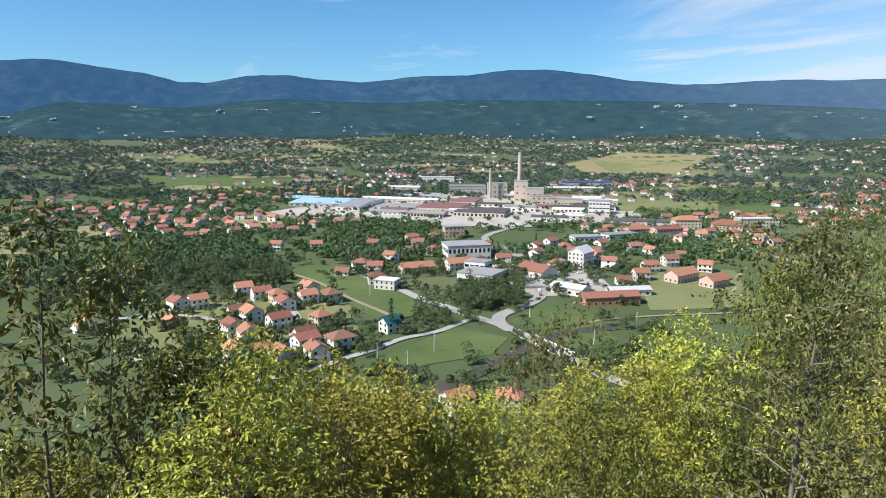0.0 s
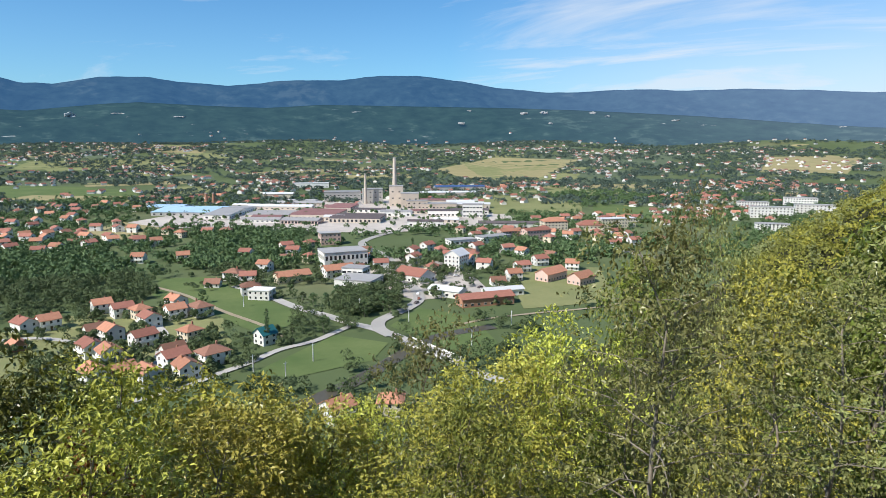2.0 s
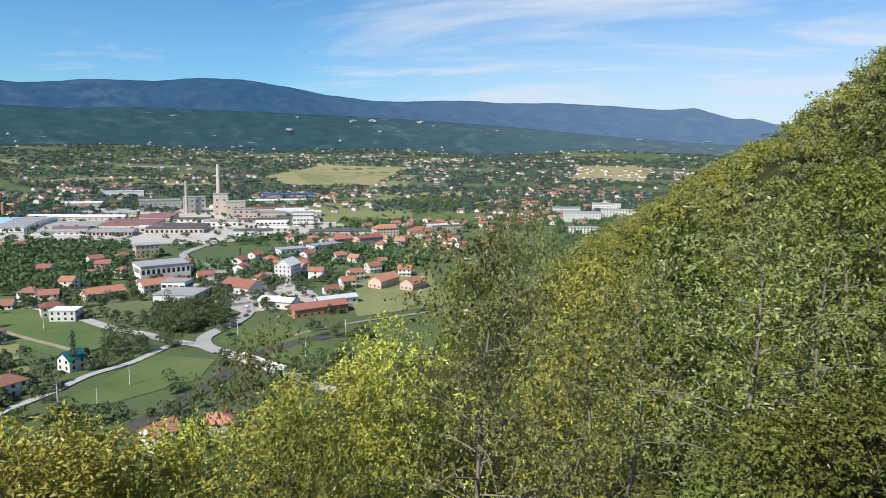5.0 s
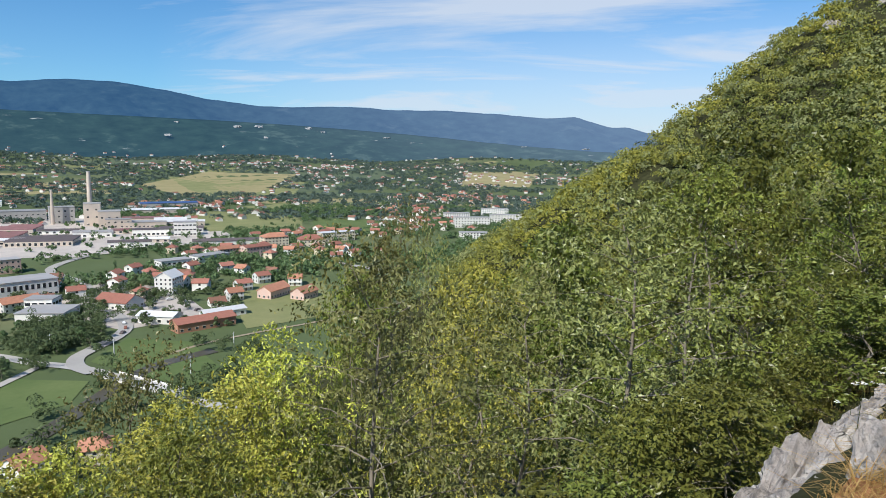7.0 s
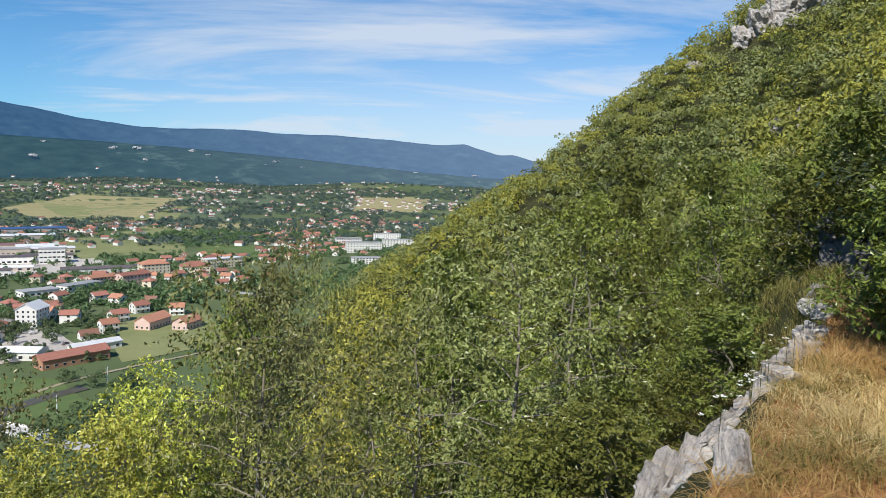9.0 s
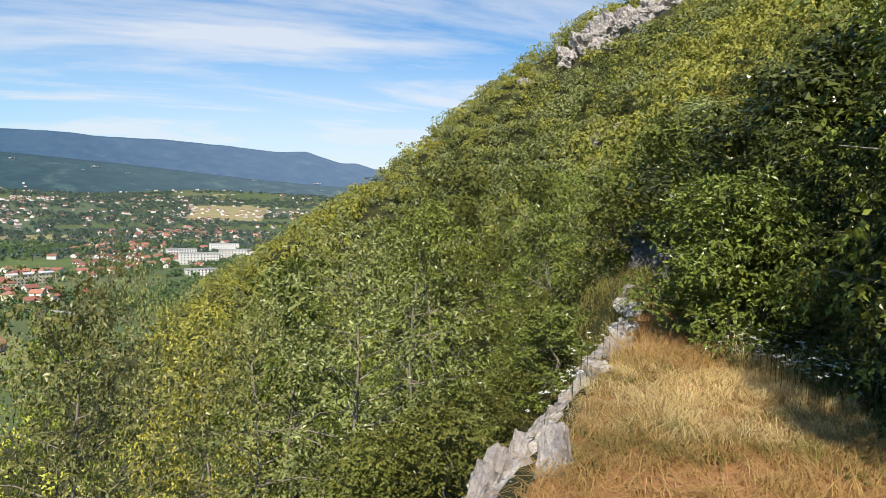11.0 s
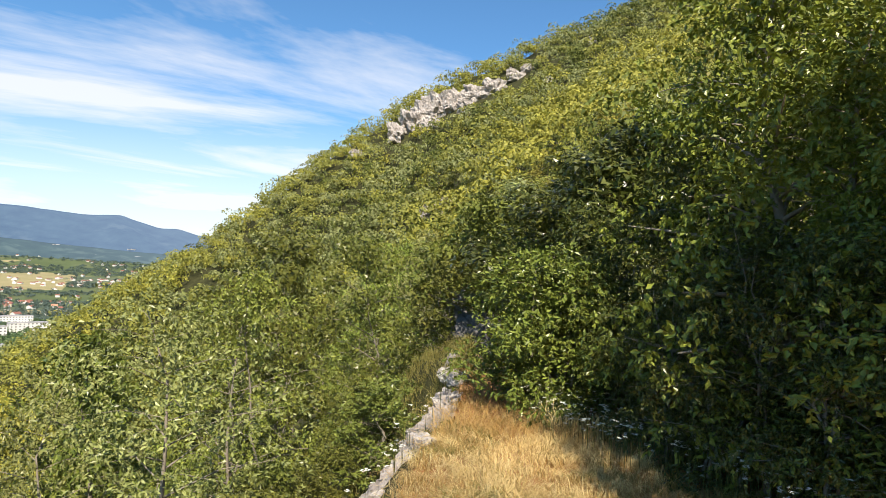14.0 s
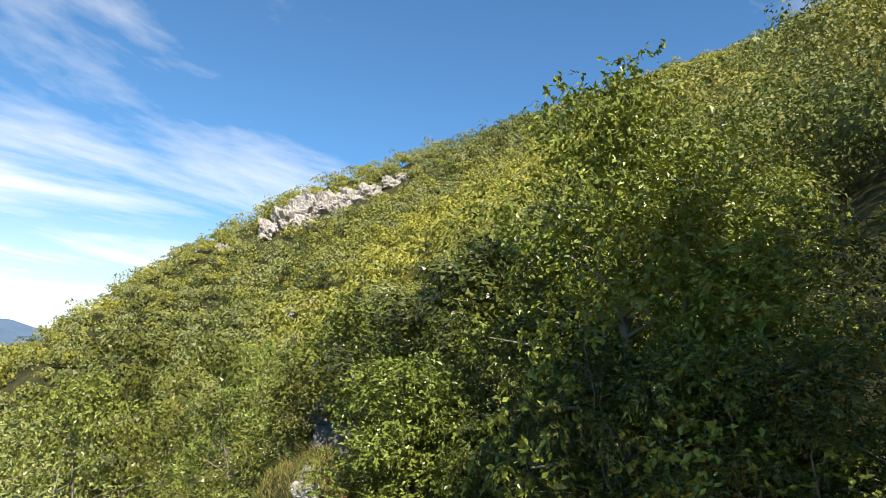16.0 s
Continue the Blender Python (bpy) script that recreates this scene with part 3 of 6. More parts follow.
def plant(kind, label, category, group, x, y, h, base_h, turn, meshes, sink=0.0, wide=1.0):
    """Stands one tree, grown to the height h, on the ground at (x, y)."""
    root = tagged(new(kind), label, category, group)
    s = h / base_h
    across = wide * s ** 0.35 if s > 1 else wide * s ** 0.8
    root.matrix_basis = Matrix.LocRotScale((x, y, ground_z(x, y) - sink), Euler((0, 0, turn)), (across, across, s))
    for nm in ("trunk", "crown"):
        part(nm, meshes[nm], root)
    return root


NEAR = [make_tree(1, 6, 1.9, 9600, 0.09, LEAF_YELLOW, 0.14, 34, girth=0.011), make_tree(2, 6, 2.1, 9600, 0.09, LEAF_YELLOW, 0.16, 36, 2, girth=0.012),
        make_tree(3, 6, 1.8, 9600, 0.088, LEAF_GREEN, 0.16, 34, girth=0.011), make_tree(4, 6, 2.0, 9600, 0.082, LEAF_GREY, 0.14, 36, girth=0.010),
        make_tree(5, 6, 2.0, 9600, 0.088, LEAF_GREEN, 0.10, 36, 2, girth=0.011)]
MAPLE = make_tree(8, 6, 1.9, 6500, 0.15, LEAF_SHRUB, 0.15, 16, girth=0.012)
FINE = [make_tree(30 + i, 6, 2.1, 8500, 0.11, (LEAF_OLIVE, LEAF_GREEN, LEAF_OLIVE, LEAF_GREY)[i], 0.1, 26, 1, 3, girth=0.010, plain=True) for i in range(4)]
MID = [make_tree(20 + i, 6, 2.1, 5200, 0.155, (LEAF_YELLOW, LEAF_GREEN, LEAF_GREY, LEAF_YELLOW, LEAF_GREEN, LEAF_GREY)[i], 0.12, 22, 1, 3) for i in range(6)]
SHRUB = [make_tree(40, 5, 1.9, 10500, 0.092, LEAF_DARK_SHADED, 0.05, 40, 3), make_tree(41, 5, 2.0, 10500, 0.092, LEAF_DARK_SHADED, 0.05, 40, 3), make_tree(45, 5, 1.45, 20000, 0.066, LEAF_BRIGHT, 0.06, 60)]
LOWBUSH = make_tree(48, 5, 2.0, 6000, 0.155, LEAF_OLIVE, 0.03, 30, 3)
FRESHBUSH = make_tree(47, 5, 2.0, 11000, 0.15, LEAF_SHRUB, 0.02, 44, 3)
# bush whose dark leaf colour stands in for shade
SHADEBUSH = make_tree(49, 6, 2.2, 8000, 0.13, LEAF_DARK_SHADED, 0.05, 30, 2, plain=True)
SHADY = make_tree(58, 6, 2.1, 15000, 0.13, LEAF_GREEN, 0.58, 44, plain=True)
AIRY = make_tree(61, 6, 1.4, 3000, 0.105, LEAF_GREY, 0.3, 24, 1, 5, girth=0.009)
REDDISH = make_tree(62, 5, 1.2, 1500, 0.11, LEAF_RED, 0.2, 16)
THIN = make_tree(60, 6, 1.0, 1300, 0.11, LEAF_GREY, 0.5, 22, 1, 5, girth=0.007, trunk_mat=BARK)
LABEL = {0: "leafy yellow-green broadleaf tree on the steep slope", 1: "broad yellow-green tree with sunlit crown on the slope", 2: "green broadleaf tree among others on the slope",
         3: "grey-green airy tree on the slope below the path", 4: "two-stemmed green tree on the wooded slope"}


def polar(az, d):
    return d * math.sin(radians(az)), d * math.cos(radians(az))


def sight(az, d, eye=(0.28, -0.20)):
    """A place seen from the ledge end of the camera's small arc."""
    x, y = polar(az, d)
    return x + eye[0], y + eye[1]


# elevation that the nearest crowns reach, by direction
CANOPY = [(-60, -24), (-34, -21), (-30, -17), (-26, -16), (-24, -16.5), (-20, -16.5), (-17, -15.5), (-14, -18), (-9, -19), (-6, -19.5), (-3, -21.5), (5, -21.5), (8, -20.5),
          (12, -19.5), (16, -18.5), (20, -16.5), (24, -14), (27, -11.5), (30, -5.8), (32, -5.6), (35, -7.5), (40, -8), (43, -4.5), (46, -5)]
rng = np.random.RandomState(77)
spots = []


def free(x, y, gap):
    for sx, sy, sg in spots:
        if (sx - x) ** 2 + (sy - y) ** 2 < (0.5 * (gap + sg)) ** 2:
            return False
    spots.append((x, y, gap))
    return True


# trees with a place of their own: direction, distance, elevation of the top, which
for az, d, el, k in [(-17, 10.5, -15.2, 0), (-22, 9.5, -16.2, 2), (-11, 10.5, -18.4, 1), (-6.5, 9.5, -19.4, 0), (13.5, 11.5, -18.8, 1), (1.0, 10.5, -21.6, 0), (4.2, 11, -21.4, 1), (-2.2, 10, -21.2, 0),
                     (18.5, 12, -17.4, 1), (9.5, 15.5, -16.0, 3), (31, 16.5, -5.4, 3), (28, 15, -9.5, 4), (34.5, 15, -7.6, 3), (22.5, 13, -14.0, 0), (38.5, 14, -8.6, 1)]:
    x, y = polar(az, d)
    top = 1.6 + d * math.tan(radians(el))
    free(x, y, 2.2)
    plant("tree", LABEL[k], "tree", "trees below the path", x, y, top - ground_z(x, y), 6, rng.uniform(0, 6), NEAR[k], 0.0, 0.7 if az in (-27.5, 31, 34.5, 28) else 0.95)
x, y = polar(46, 15.5)
free(x, y, 2.4)
plant("tree", "bright green broad-leaved maple on the wooded slope", "tree", "trees below the path", x, y, 1.6 + 15.5 * math.tan(radians(-4.6)) - ground_z(x, y), 6, 1.0, MAPLE)
x, y = polar(-27.5, 8.6)
plant("tree", "airy grey-green tree rising above the others", "tree", "trees below the path", x, y, 1.6 + 8.6 * math.tan(radians(-8.0)) - ground_z(x, y), 6, 2.0, AIRY, 0.0, 0.85)
x, y = polar(-19.4, 7.4)
plant("tree", "small sapling with reddish-brown withered leaves", "tree", "trees below the path", x, y, 1.6 + 7.4 * math.tan(radians(-21.5)) - ground_z(x, y), 5, 0.9, REDDISH, 0.0, 0.8)
x, y = polar(-31.5, 8.0)
plant("tree", "thin sparse tree with pale bare branches", "tree", "trees below the path", x, y, 1.6 + 8.0 * math.tan(radians(-3.0)) - ground_z(x, y), 6, 0.4, THIN)

# the near wood on the slope below the path
for i in range(2600):
    az, d = rng.uniform(-50, 74), rng.uniform(6.5, 24) if i < 1700 else rng.uniform(24, 70)
    x, y = polar(az, d)
    g = float(uphill(x, y)[0])
    if g > -2.6 or g < -60:
        continue
    k = int(rng.choice((0, 1, 2) if az < 8 else (0, 1, 1, 4) if az < 20 else (4, 2, 1) if az < 25 else (3, 3, 4, 2) if az < 40 else (2, 4, 3)))
    near = d < 13
    limit = 1.6 + d * math.tan(radians(interp(az, CANOPY) - rng.uniform(0.3, 2.5))) if az < 47 else 99
    if az >= 47:
        limit = 1.6 + d * math.tan(radians(interp(az, [(47, -4.5), (51, -1.5), (60, 4.0), (74, 9.0)]) - rng.uniform(0, 3)))
    if az < 24 and d > 30:
        continue
    h = min(rng.uniform(4.5, 7.5), limit - ground_z(x, y))
    if h < 2.6 or not free(x, y, 1.9 + 0.02 * d if az < 28 else 2.5 + 0.03 * d):
        continue
    if near:
        plant("tree", LABEL[k], "tree", "trees below the path", x, y, h, 6, rng.uniform(0, 6.28), NEAR[k], 0.1, rng.uniform(0.9, 1.15))
    elif len(spots) < 360:
        k = int(rng.choice((1, 2, 1, 4, 5, 1))) if az > 25 else int(rng.randint(0, 6))
        plant("tree", "leafy green tree in the hillside wood", "tree", "hillside wood", x, y, h, 6, rng.uniform(0, 6.28), FINE[k % 4] if d < 27 and az > 24 else MID[k], 0.1, rng.uniform(0.75, 1.05) if az > 28 else rng.uniform(0.95, 1.25))


def clump_cloud(rng, X, Y, Z, H, W, per, leaf):
    """Many small crowns in one cloud of leaves, for woods too far off to pick trees from."""
    n = len(X)
    idx = np.repeat(np.arange(n), per)
    lob = rng.randint(0, 5, n * per)
    seeds = rng.normal(size=(n, 5, 3)) * [0.45, 0.45, 0.28]
    c = seeds[idx, lob]
    d = rng.normal(size=(n * per, 3))
    d /= np.linalg.norm(d, axis=1, keepdims=True)
    d[:, 2] = np.abs(d[:, 2]) * 0.9 - 0.25
    q = c + d * 0.55
    P = np.stack([X[idx] + q[:, 0] * W[idx], Y[idx] + q[:, 1] * W[idx], Z[idx] + H[idx] * np.clip(0.52 + q[:, 2] * 0.5, 0.04, 1.1)], 1)
    return leaves(rng, P, leaf, d, 0.1, 0.95, True)


# the hillside's bushes farther along, thinner towards the ridge
cand_az, cand_d = rng.uniform(35, 128, 26000), np.sqrt(rng.uniform(12 ** 2, 330 ** 2, 26000))
cx, cy = cand_d * np.sin(np.radians(cand_az)), cand_d * np.cos(np.radians(cand_az))
cg = uphill(cx, cy)
keep = (cg > -55) & (cg < 330) & ((cg < -2.5) | (cg > 4.5) | (cand_d > 26))
keep &= (cand_d > 55) | ((cg > 5.5) & ((cand_d > 22) | (cand_az > 98)))
keep &= rng.rand(26000) < np.clip(95 / cand_d, 0.2, 0.95)
crag_el = np.degrees(np.arctan2(height(cx, cy) + 1.0, cand_d))
keep &= ~((cand_az > 67) & (cand_az < 79) & (np.abs(crag_el - np.interp(cand_az, [67, 70, 74, 79], [11.4, 13.2, 15.0, 17.3])) < 0.5))
cx, cy, cd = cx[keep], cy[keep], cand_d[keep]
cz = height(cx, cy)
order = np.argsort(cd + rng.uniform(0, 260, len(cx)) * (cd > 40))[:6800]
bx, by, bz, bd = cx[order], cy[order], cz[order], cd[order]
ua, ud = rng.uniform(76, 128, 900), np.sqrt(rng.uniform(11 ** 2, 36 ** 2, 900))
ux, uy = ud * np.sin(np.radians(ua)), ud * np.cos(np.radians(ua))
k = np.where(uphill(ux, uy) > 5.0)[0][:190]
bx, by, bd = np.concatenate([bx, ux[k]]), np.concatenate([by, uy[k]]), np.concatenate([bd, ud[k]])
bz = height(bx, by)
tint = waves(bx, by, 0.06, 131) * 1.6 + rng.normal(size=len(bx)) * 0.5
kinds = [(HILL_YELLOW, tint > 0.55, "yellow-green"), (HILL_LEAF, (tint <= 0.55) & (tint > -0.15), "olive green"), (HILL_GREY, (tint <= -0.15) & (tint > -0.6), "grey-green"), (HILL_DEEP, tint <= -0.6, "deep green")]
for name, sel, per, leaf in (("hillside_thicket", bd < 32, 1000, 0.095), ("hillside_bushes", (bd >= 32) & (bd < 75), 460, 0.19), ("hillside_scrub", bd >= 75, 130, 0.42)):
    for mat, which, word in kinds:
        k = sel & which
        X, Y, Z = bx[k], by[k], bz[k]
        if not len(X):
            continue
        V, F = clump_cloud(rng, X, Y, Z - 0.2, rng.uniform(2.0, 5.6, len(X)), rng.uniform(1.1, 2.5, len(X)) * (1.0 if per > 200 else 1.25), per, leaf)
        tagged(new(name, mesh_of(name, V, F, mat)), "dense " + word + " bushes covering the steep hillside", "bushes", kind="stuff")


# ---- rocks ----
def rock_mesh(seed, sx, sy, sz, cuts=4, rough=0.16, sub=9, mat=None, unit=0.0):
    """A broken limestone block: a box with knocked-off corners, ledges and pits."""
    rng = np.random.RandomState(seed)
    bm = bmesh.new()
    bmesh.ops.create_cube(bm, size=2.0)
    bmesh.ops.subdivide_edges(bm, edges=bm.edges[:], cuts=sub, use_grid_fill=True)
    planes = [(Vector(rng.normal(size=3)).normalized(), rng.uniform(0.80, 1.10)) for _ in range(cuts + 4)]
    off = Vector(rng.uniform(-20, 20, 3))
    for v in bm.verts:
        c = v.co.copy()
        r = c.length
        c = c.lerp(c.normalized() * 1.05, 0.35 * max(0.0, r - 1.0) / 0.73)
        for nrm, d in planes:
            h = c.dot(nrm)
            if h > d:
                c -= nrm * (h - d) * 0.9
        q = Vector((c.x * sx, c.y * sy, c.z * sz)) / (unit or max(sx, sy, sz))
        step = math.floor(noise.noise(q * 3.1 + off) * 5) / 5
        k = noise.fractal(q * 2.2 + off, 1.0, 2.0, 5) * rough + step * rough * 0.8 + noise.noise(q * 13 + off) * rough * 0.35
        c = Vector((c.x * (1 + 0.15 * k), c.y * (1 + k), c.z * (1 + k))) if unit else c * (1 + k)
        v.co = Vector((c.x * sx, c.y * sy, c.z * sz))
    return from_bm("rock", bm, mat or STONE)


def edge_point(s, g):
    """A place s metres along the path from the camera's foot, g metres in from the outer edge."""
    h = radians(80)
    return s * math.sin(h) + g * math.cos(h), 0.86 + s * math.cos(h) - g * math.sin(h)


def rock(s, g, z, size, seed, turn, tilt=0.0, label="weathered pale limestone rock at the path's edge"):
    x, y = edge_point(s, g)
    ob = new("rock", rock_mesh(seed, *size))
    ob.matrix_basis = pose(x, y, ground_z(x, y) + z, tilt, 0, turn)
    return tagged(ob, label, "rock", "rocks along the path")


def rock_at(az, d, z, size, seed, turn, tilt=0.0, label="weathered pale limestone rock at the path's edge"):
    x, y = sight(az, d)
    ob = new("rock", rock_mesh(seed, *size))
    ob.matrix_basis = pose(x, y, z, tilt, 0, turn)
    return tagged(ob, label, "rock", "rocks along the path")


def fin(az0, d0, az1, d1, z0, z1, thick, tall, seed, lean, label):
    """A long jagged rib of limestone from one sighted place to another."""
    (x0, y0), (x1, y1) = sight(az0, d0), sight(az1, d1)
    ob = new("rock", rock_mesh(seed, math.hypot(x1 - x0, y1 - y0) / 2, thick, tall, 6, 0.55, 25, None, 0.42))
    ob.matrix_basis = Matrix.Translation(((x0 + x1) / 2, (y0 + y1) / 2, (z0 + z1) / 2)) @ Euler((radians(lean), -math.atan2(z1 - z0, math.hypot(x1 - x0, y1 - y0)), math.atan2(y1 - y0, x1 - x0)), "XYZ").to_matrix().to_4x4()
    return tagged(ob, label, "rock", "rocks along the path")


fin(56.0, 3.35, 66.6, 5.25, -0.40, -0.22, 0.14, 0.19, 5, 24, "long jagged pale limestone rib along the path's edge")
fin(60.0, 3.45, 64.4, 4.2, -0.26, -0.14, 0.10, 0.13, 16, 14, "cracked grey limestone slab beside the longer rib")
fin(66.0, 5.2, 71.6, 6.7, -0.20, -0.10, 0.12, 0.14, 6, 16, "low broken limestone rib along the path's edge")
fin(71.4, 6.8, 73.3, 8.9, -0.12, 0.04, 0.12, 0.12, 7, 8, "low broken limestone rib along the path's edge")
rock_at(66.9, 3.85, 0.10, (0.115, 0.10, 0.20), 3, 20, 4, "upright pale limestone block at the path's edge")
rock_at(63.4, 3.3, -0.10, (0.12, 0.09, 0.12), 4, 40, 0, "small pale limestone block in the dry grass")
rock_at(70.6, 6.1, 0.02, (0.13, 0.10, 0.14), 8, 60, 0, "rounded pale limestone block in the dry grass")
rock_at(73.6, 3.7, -0.02, (0.07, 0.05, 0.05), 11, 30, 0, "small pale stone lying in the dry grass")
rrng = np.random.RandomState(12)
for i in range(9):
    rock(6.8 + i * 0.4, rrng.uniform(-0.12, 0.10), rrng.uniform(-0.04, 0.03), tuple(rrng.uniform(0.08, 0.17, 3)), 30 + i, rrng.uniform(0, 180), rrng.uniform(-15, 15))


def hit(az, el, reach=420):
    """Where the line of sight in that direction meets the hillside."""
    d = np.linspace(14, reach, 900)
    x, y = d * math.sin(radians(az)), d * math.cos(radians(az))
    k = np.argmax(height(x, y) > 1.6 + d * math.tan(radians(el)))
    return (float(x[k]), float(y[k]), float(d[k])) if k else (*polar(az, 170), 170.0)


def outcrop(az, el, w, h, seed, turn, label="pale limestone outcrop among the hillside scrub"):
    x, y, d = hit(az, el - 0.5)
    ob = new("rock_outcrop", rock_mesh(seed, w * 0.8, w * 0.5, h * 0.8, 6, 0.3, 13))
    ob.matrix_basis = pose(x, y, ground_z(x, y) + h * 0.35, 0, 0, turn)
    return tagged(ob, label, "rock", "outcrops on the hillside")


for i, (az, el, w, h) in enumerate([(64.0, 9.7, 2.6, 2.0), (67.4, 11.6, 3.6, 3.0), (68.5, 12.4, 4.2, 3.6), (69.8, 13.2, 4.6, 4.0), (71.2, 13.9, 4.6, 4.0), (72.6, 14.6, 4.2, 3.4), (74.2, 15.2, 4.0, 3.0), (75.8, 15.9, 3.2, 2.4),
                                    (77.6, 16.9, 2.6, 2.0), (78.6, 17.5, 2.2, 1.6), (80.4, 16.4, 2.0, 1.6), (84.0, 19.6, 2.0, 1.4), (70.6, 5.2, 2.6, 1.6), (72.2, 5.6, 2.4, 1.8), (73.4, 14.1, 2.6, 2.0), (70.4, 12.6, 2.6, 2.2)]):
    outcrop(az, el, w, h, 60 + i, 17 * i)
# the rock face by the path has its shade in the stone colour
for i, (az, d, z, size, mat) in enumerate([(75.3, 11.9, 0.30, (0.42, 0.40, 0.62), SHADED_STONE), (74.7, 12.3, 0.95, (0.30, 0.34, 0.42), SHADED_STONE), (75.0, 10.6, 0.10, (0.17, 0.22, 0.14), STONE), (76.9, 12.3, 0.55, (0.34, 0.30, 0.55), SHADED_STONE)]):
    x, y = sight(az, d)
    ob = new("rock", rock_mesh(91 + i, *size, 9, 0.34, 15, mat))
    ob.matrix_basis = pose(x, y, z, 0, 0, 25 * i + 10)
    tagged(ob, "rock face beside the path with shade in its colour" if mat == SHADED_STONE else "pale stone step on the narrow path", "rock", "rocks along the path")


# ---- dry grass on the ledge ----
def blades(rng, X, Y, Z, H, W, bend):
    n = len(X)
    a = rng.uniform(0, 2 * math.pi, n)
    d = np.stack([np.cos(a), np.sin(a), np.zeros(n)], 1)
    side = np.stack([-np.sin(a), np.cos(a), np.zeros(n)], 1) * W[:, None]
    B = np.stack([X, Y, Z], 1)
    b = (bend * rng.uniform(0.2, 1.2, n) * H)[:, None]
    up = np.array([0, 0, 1.0]) * H[:, None]
    M = B + up * 0.6 + d * b * 0.35
    T = B + up * 0.92 + d * b
    V = np.stack([B - side, B + side, M + side * 0.8, M - side * 0.8, T + side * 0.15, T - side * 0.15], 1).reshape(-1, 3)
    k = (np.arange(n) * 6)[:, None]
    F = np.concatenate([k + np.array([0, 1, 2, 3]), k + np.array([3, 2, 4, 5])])
    return V, F


def ledge_field(rng, n, s0, s1, g0, g1):
    s, g = rng.uniform(s0, s1, n), rng.uniform(g0, g1, n)
    h = radians(80)
    return s * math.sin(h) + g * math.cos(h), 0.86 + s * math.cos(h) - g * math.sin(h), s, g


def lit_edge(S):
    """How far from the outer edge dry grass reaches: the lit ground's limit, then weeds."""
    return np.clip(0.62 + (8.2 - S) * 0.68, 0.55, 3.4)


def tussocks(rng, X, Y, per, length, sweep, width=0.0028):
    """Bunches of long arching blades, swept one way by wind and feet."""
    n = len(X)
    idx = np.repeat(np.arange(n), per)
    ang = rng.uniform(0, 2 * math.pi, n * per)
    d = np.stack([np.cos(ang), np.sin(ang)], 1) * 0.75 + np.array(sweep) * rng.uniform(0.4, 1.3, (n * per, 1)) + (rng.normal(size=(n, 2)) * 0.35)[idx]
    L = (np.repeat(rng.uniform(0.6, 1.2, n), per) * rng.uniform(0.5, 1.1, n * per) * length)[:, None]
    side = np.stack([-d[:, 1], d[:, 0]], 1)
    side = np.column_stack([side / (np.linalg.norm(side, axis=1, keepdims=True) + 1e-6), np.zeros(n * per)]) * width
    bx_, by_ = X[idx] + rng.normal(size=n * per) * 0.05, Y[idx] + rng.normal(size=n * per) * 0.05
    B = np.column_stack([bx_, by_, height(bx_, by_) - 0.01])
    rows = []
    for t, w in ((0.0, 1.0), (0.35, 0.9), (0.7, 0.65), (1.0, 0.12)):
        p = B + np.column_stack([d * L * 0.62 * t ** 1.4, L[:, 0] * (1.15 * t - 0.85 * t * t)])
        rows += [p - side * w, p + side * w]
    V = np.stack(rows, 1).reshape(-1, 3)
    k = (np.arange(n * per) * 8)[:, None]
    F = np.concatenate([k + np.array([2 * j, 2 * j + 1, 2 * j + 3, 2 * j + 2]) for j in range(3)])
    return V, F


grng = np.random.RandomState(5)
X, Y, S, G = ledge_field(grng, 30000, 2.4, 10.5, 0.0, 3.4)
tuft = waves(X, Y, 2.2, 31) + 0.6 * waves(X, Y, 6.0, 32)
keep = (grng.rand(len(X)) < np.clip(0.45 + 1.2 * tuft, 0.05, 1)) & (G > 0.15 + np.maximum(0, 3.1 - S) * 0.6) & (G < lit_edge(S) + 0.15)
X, Y, S, G, tuft = X[keep], Y[keep], S[keep], G[keep], tuft[keep]
H = np.clip(grng.uniform(0.05, 0.17, len(X)) * (1 + 0.8 * tuft), 0.04, 0.3)
V, F = blades(grng, X, Y, height(X, Y) - 0.01, H, grng.uniform(0.0015, 0.0035, len(X)), 2.6)
tagged(new("dry_grass", mesh_of("dry_grass", V, F, GRASS_DRY)), "tangled straw-coloured dry grass on the ledge", "grass", kind="stuff")
for name, count, per, length, where, mat, label in (("pale_tussocks", 330, 46, 0.36, 0.10, GRASS_PALE, "blond tussocks of long arching dry grass"),
                                                    ("straw_tussocks", 330, 34, 0.30, -0.45, GRASS_DRY, "straw-coloured tussocks of bent dry grass"),
                                                    ("olive_tussocks", 210, 40, 0.30, -2.0, GRASS_VERGE, "olive-green tussocks among the dry grass")):
    X, Y, S, G = ledge_field(grng, count * 3, 2.6, 9.8, 0.12, 3.4)
    patchy = waves(X, Y, 1.5, 41 if mat == GRASS_PALE else 43) * 2
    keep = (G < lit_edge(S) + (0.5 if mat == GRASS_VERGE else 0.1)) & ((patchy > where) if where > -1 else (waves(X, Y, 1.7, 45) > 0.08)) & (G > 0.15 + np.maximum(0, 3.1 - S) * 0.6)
    X, Y = X[keep][:count], Y[keep][:count]
    V, F = tussocks(grng, X, Y, per, length, (-0.55, 0.25))
    tagged(new(name, mesh_of(name, V, F, mat)), label, "grass", kind="stuff")
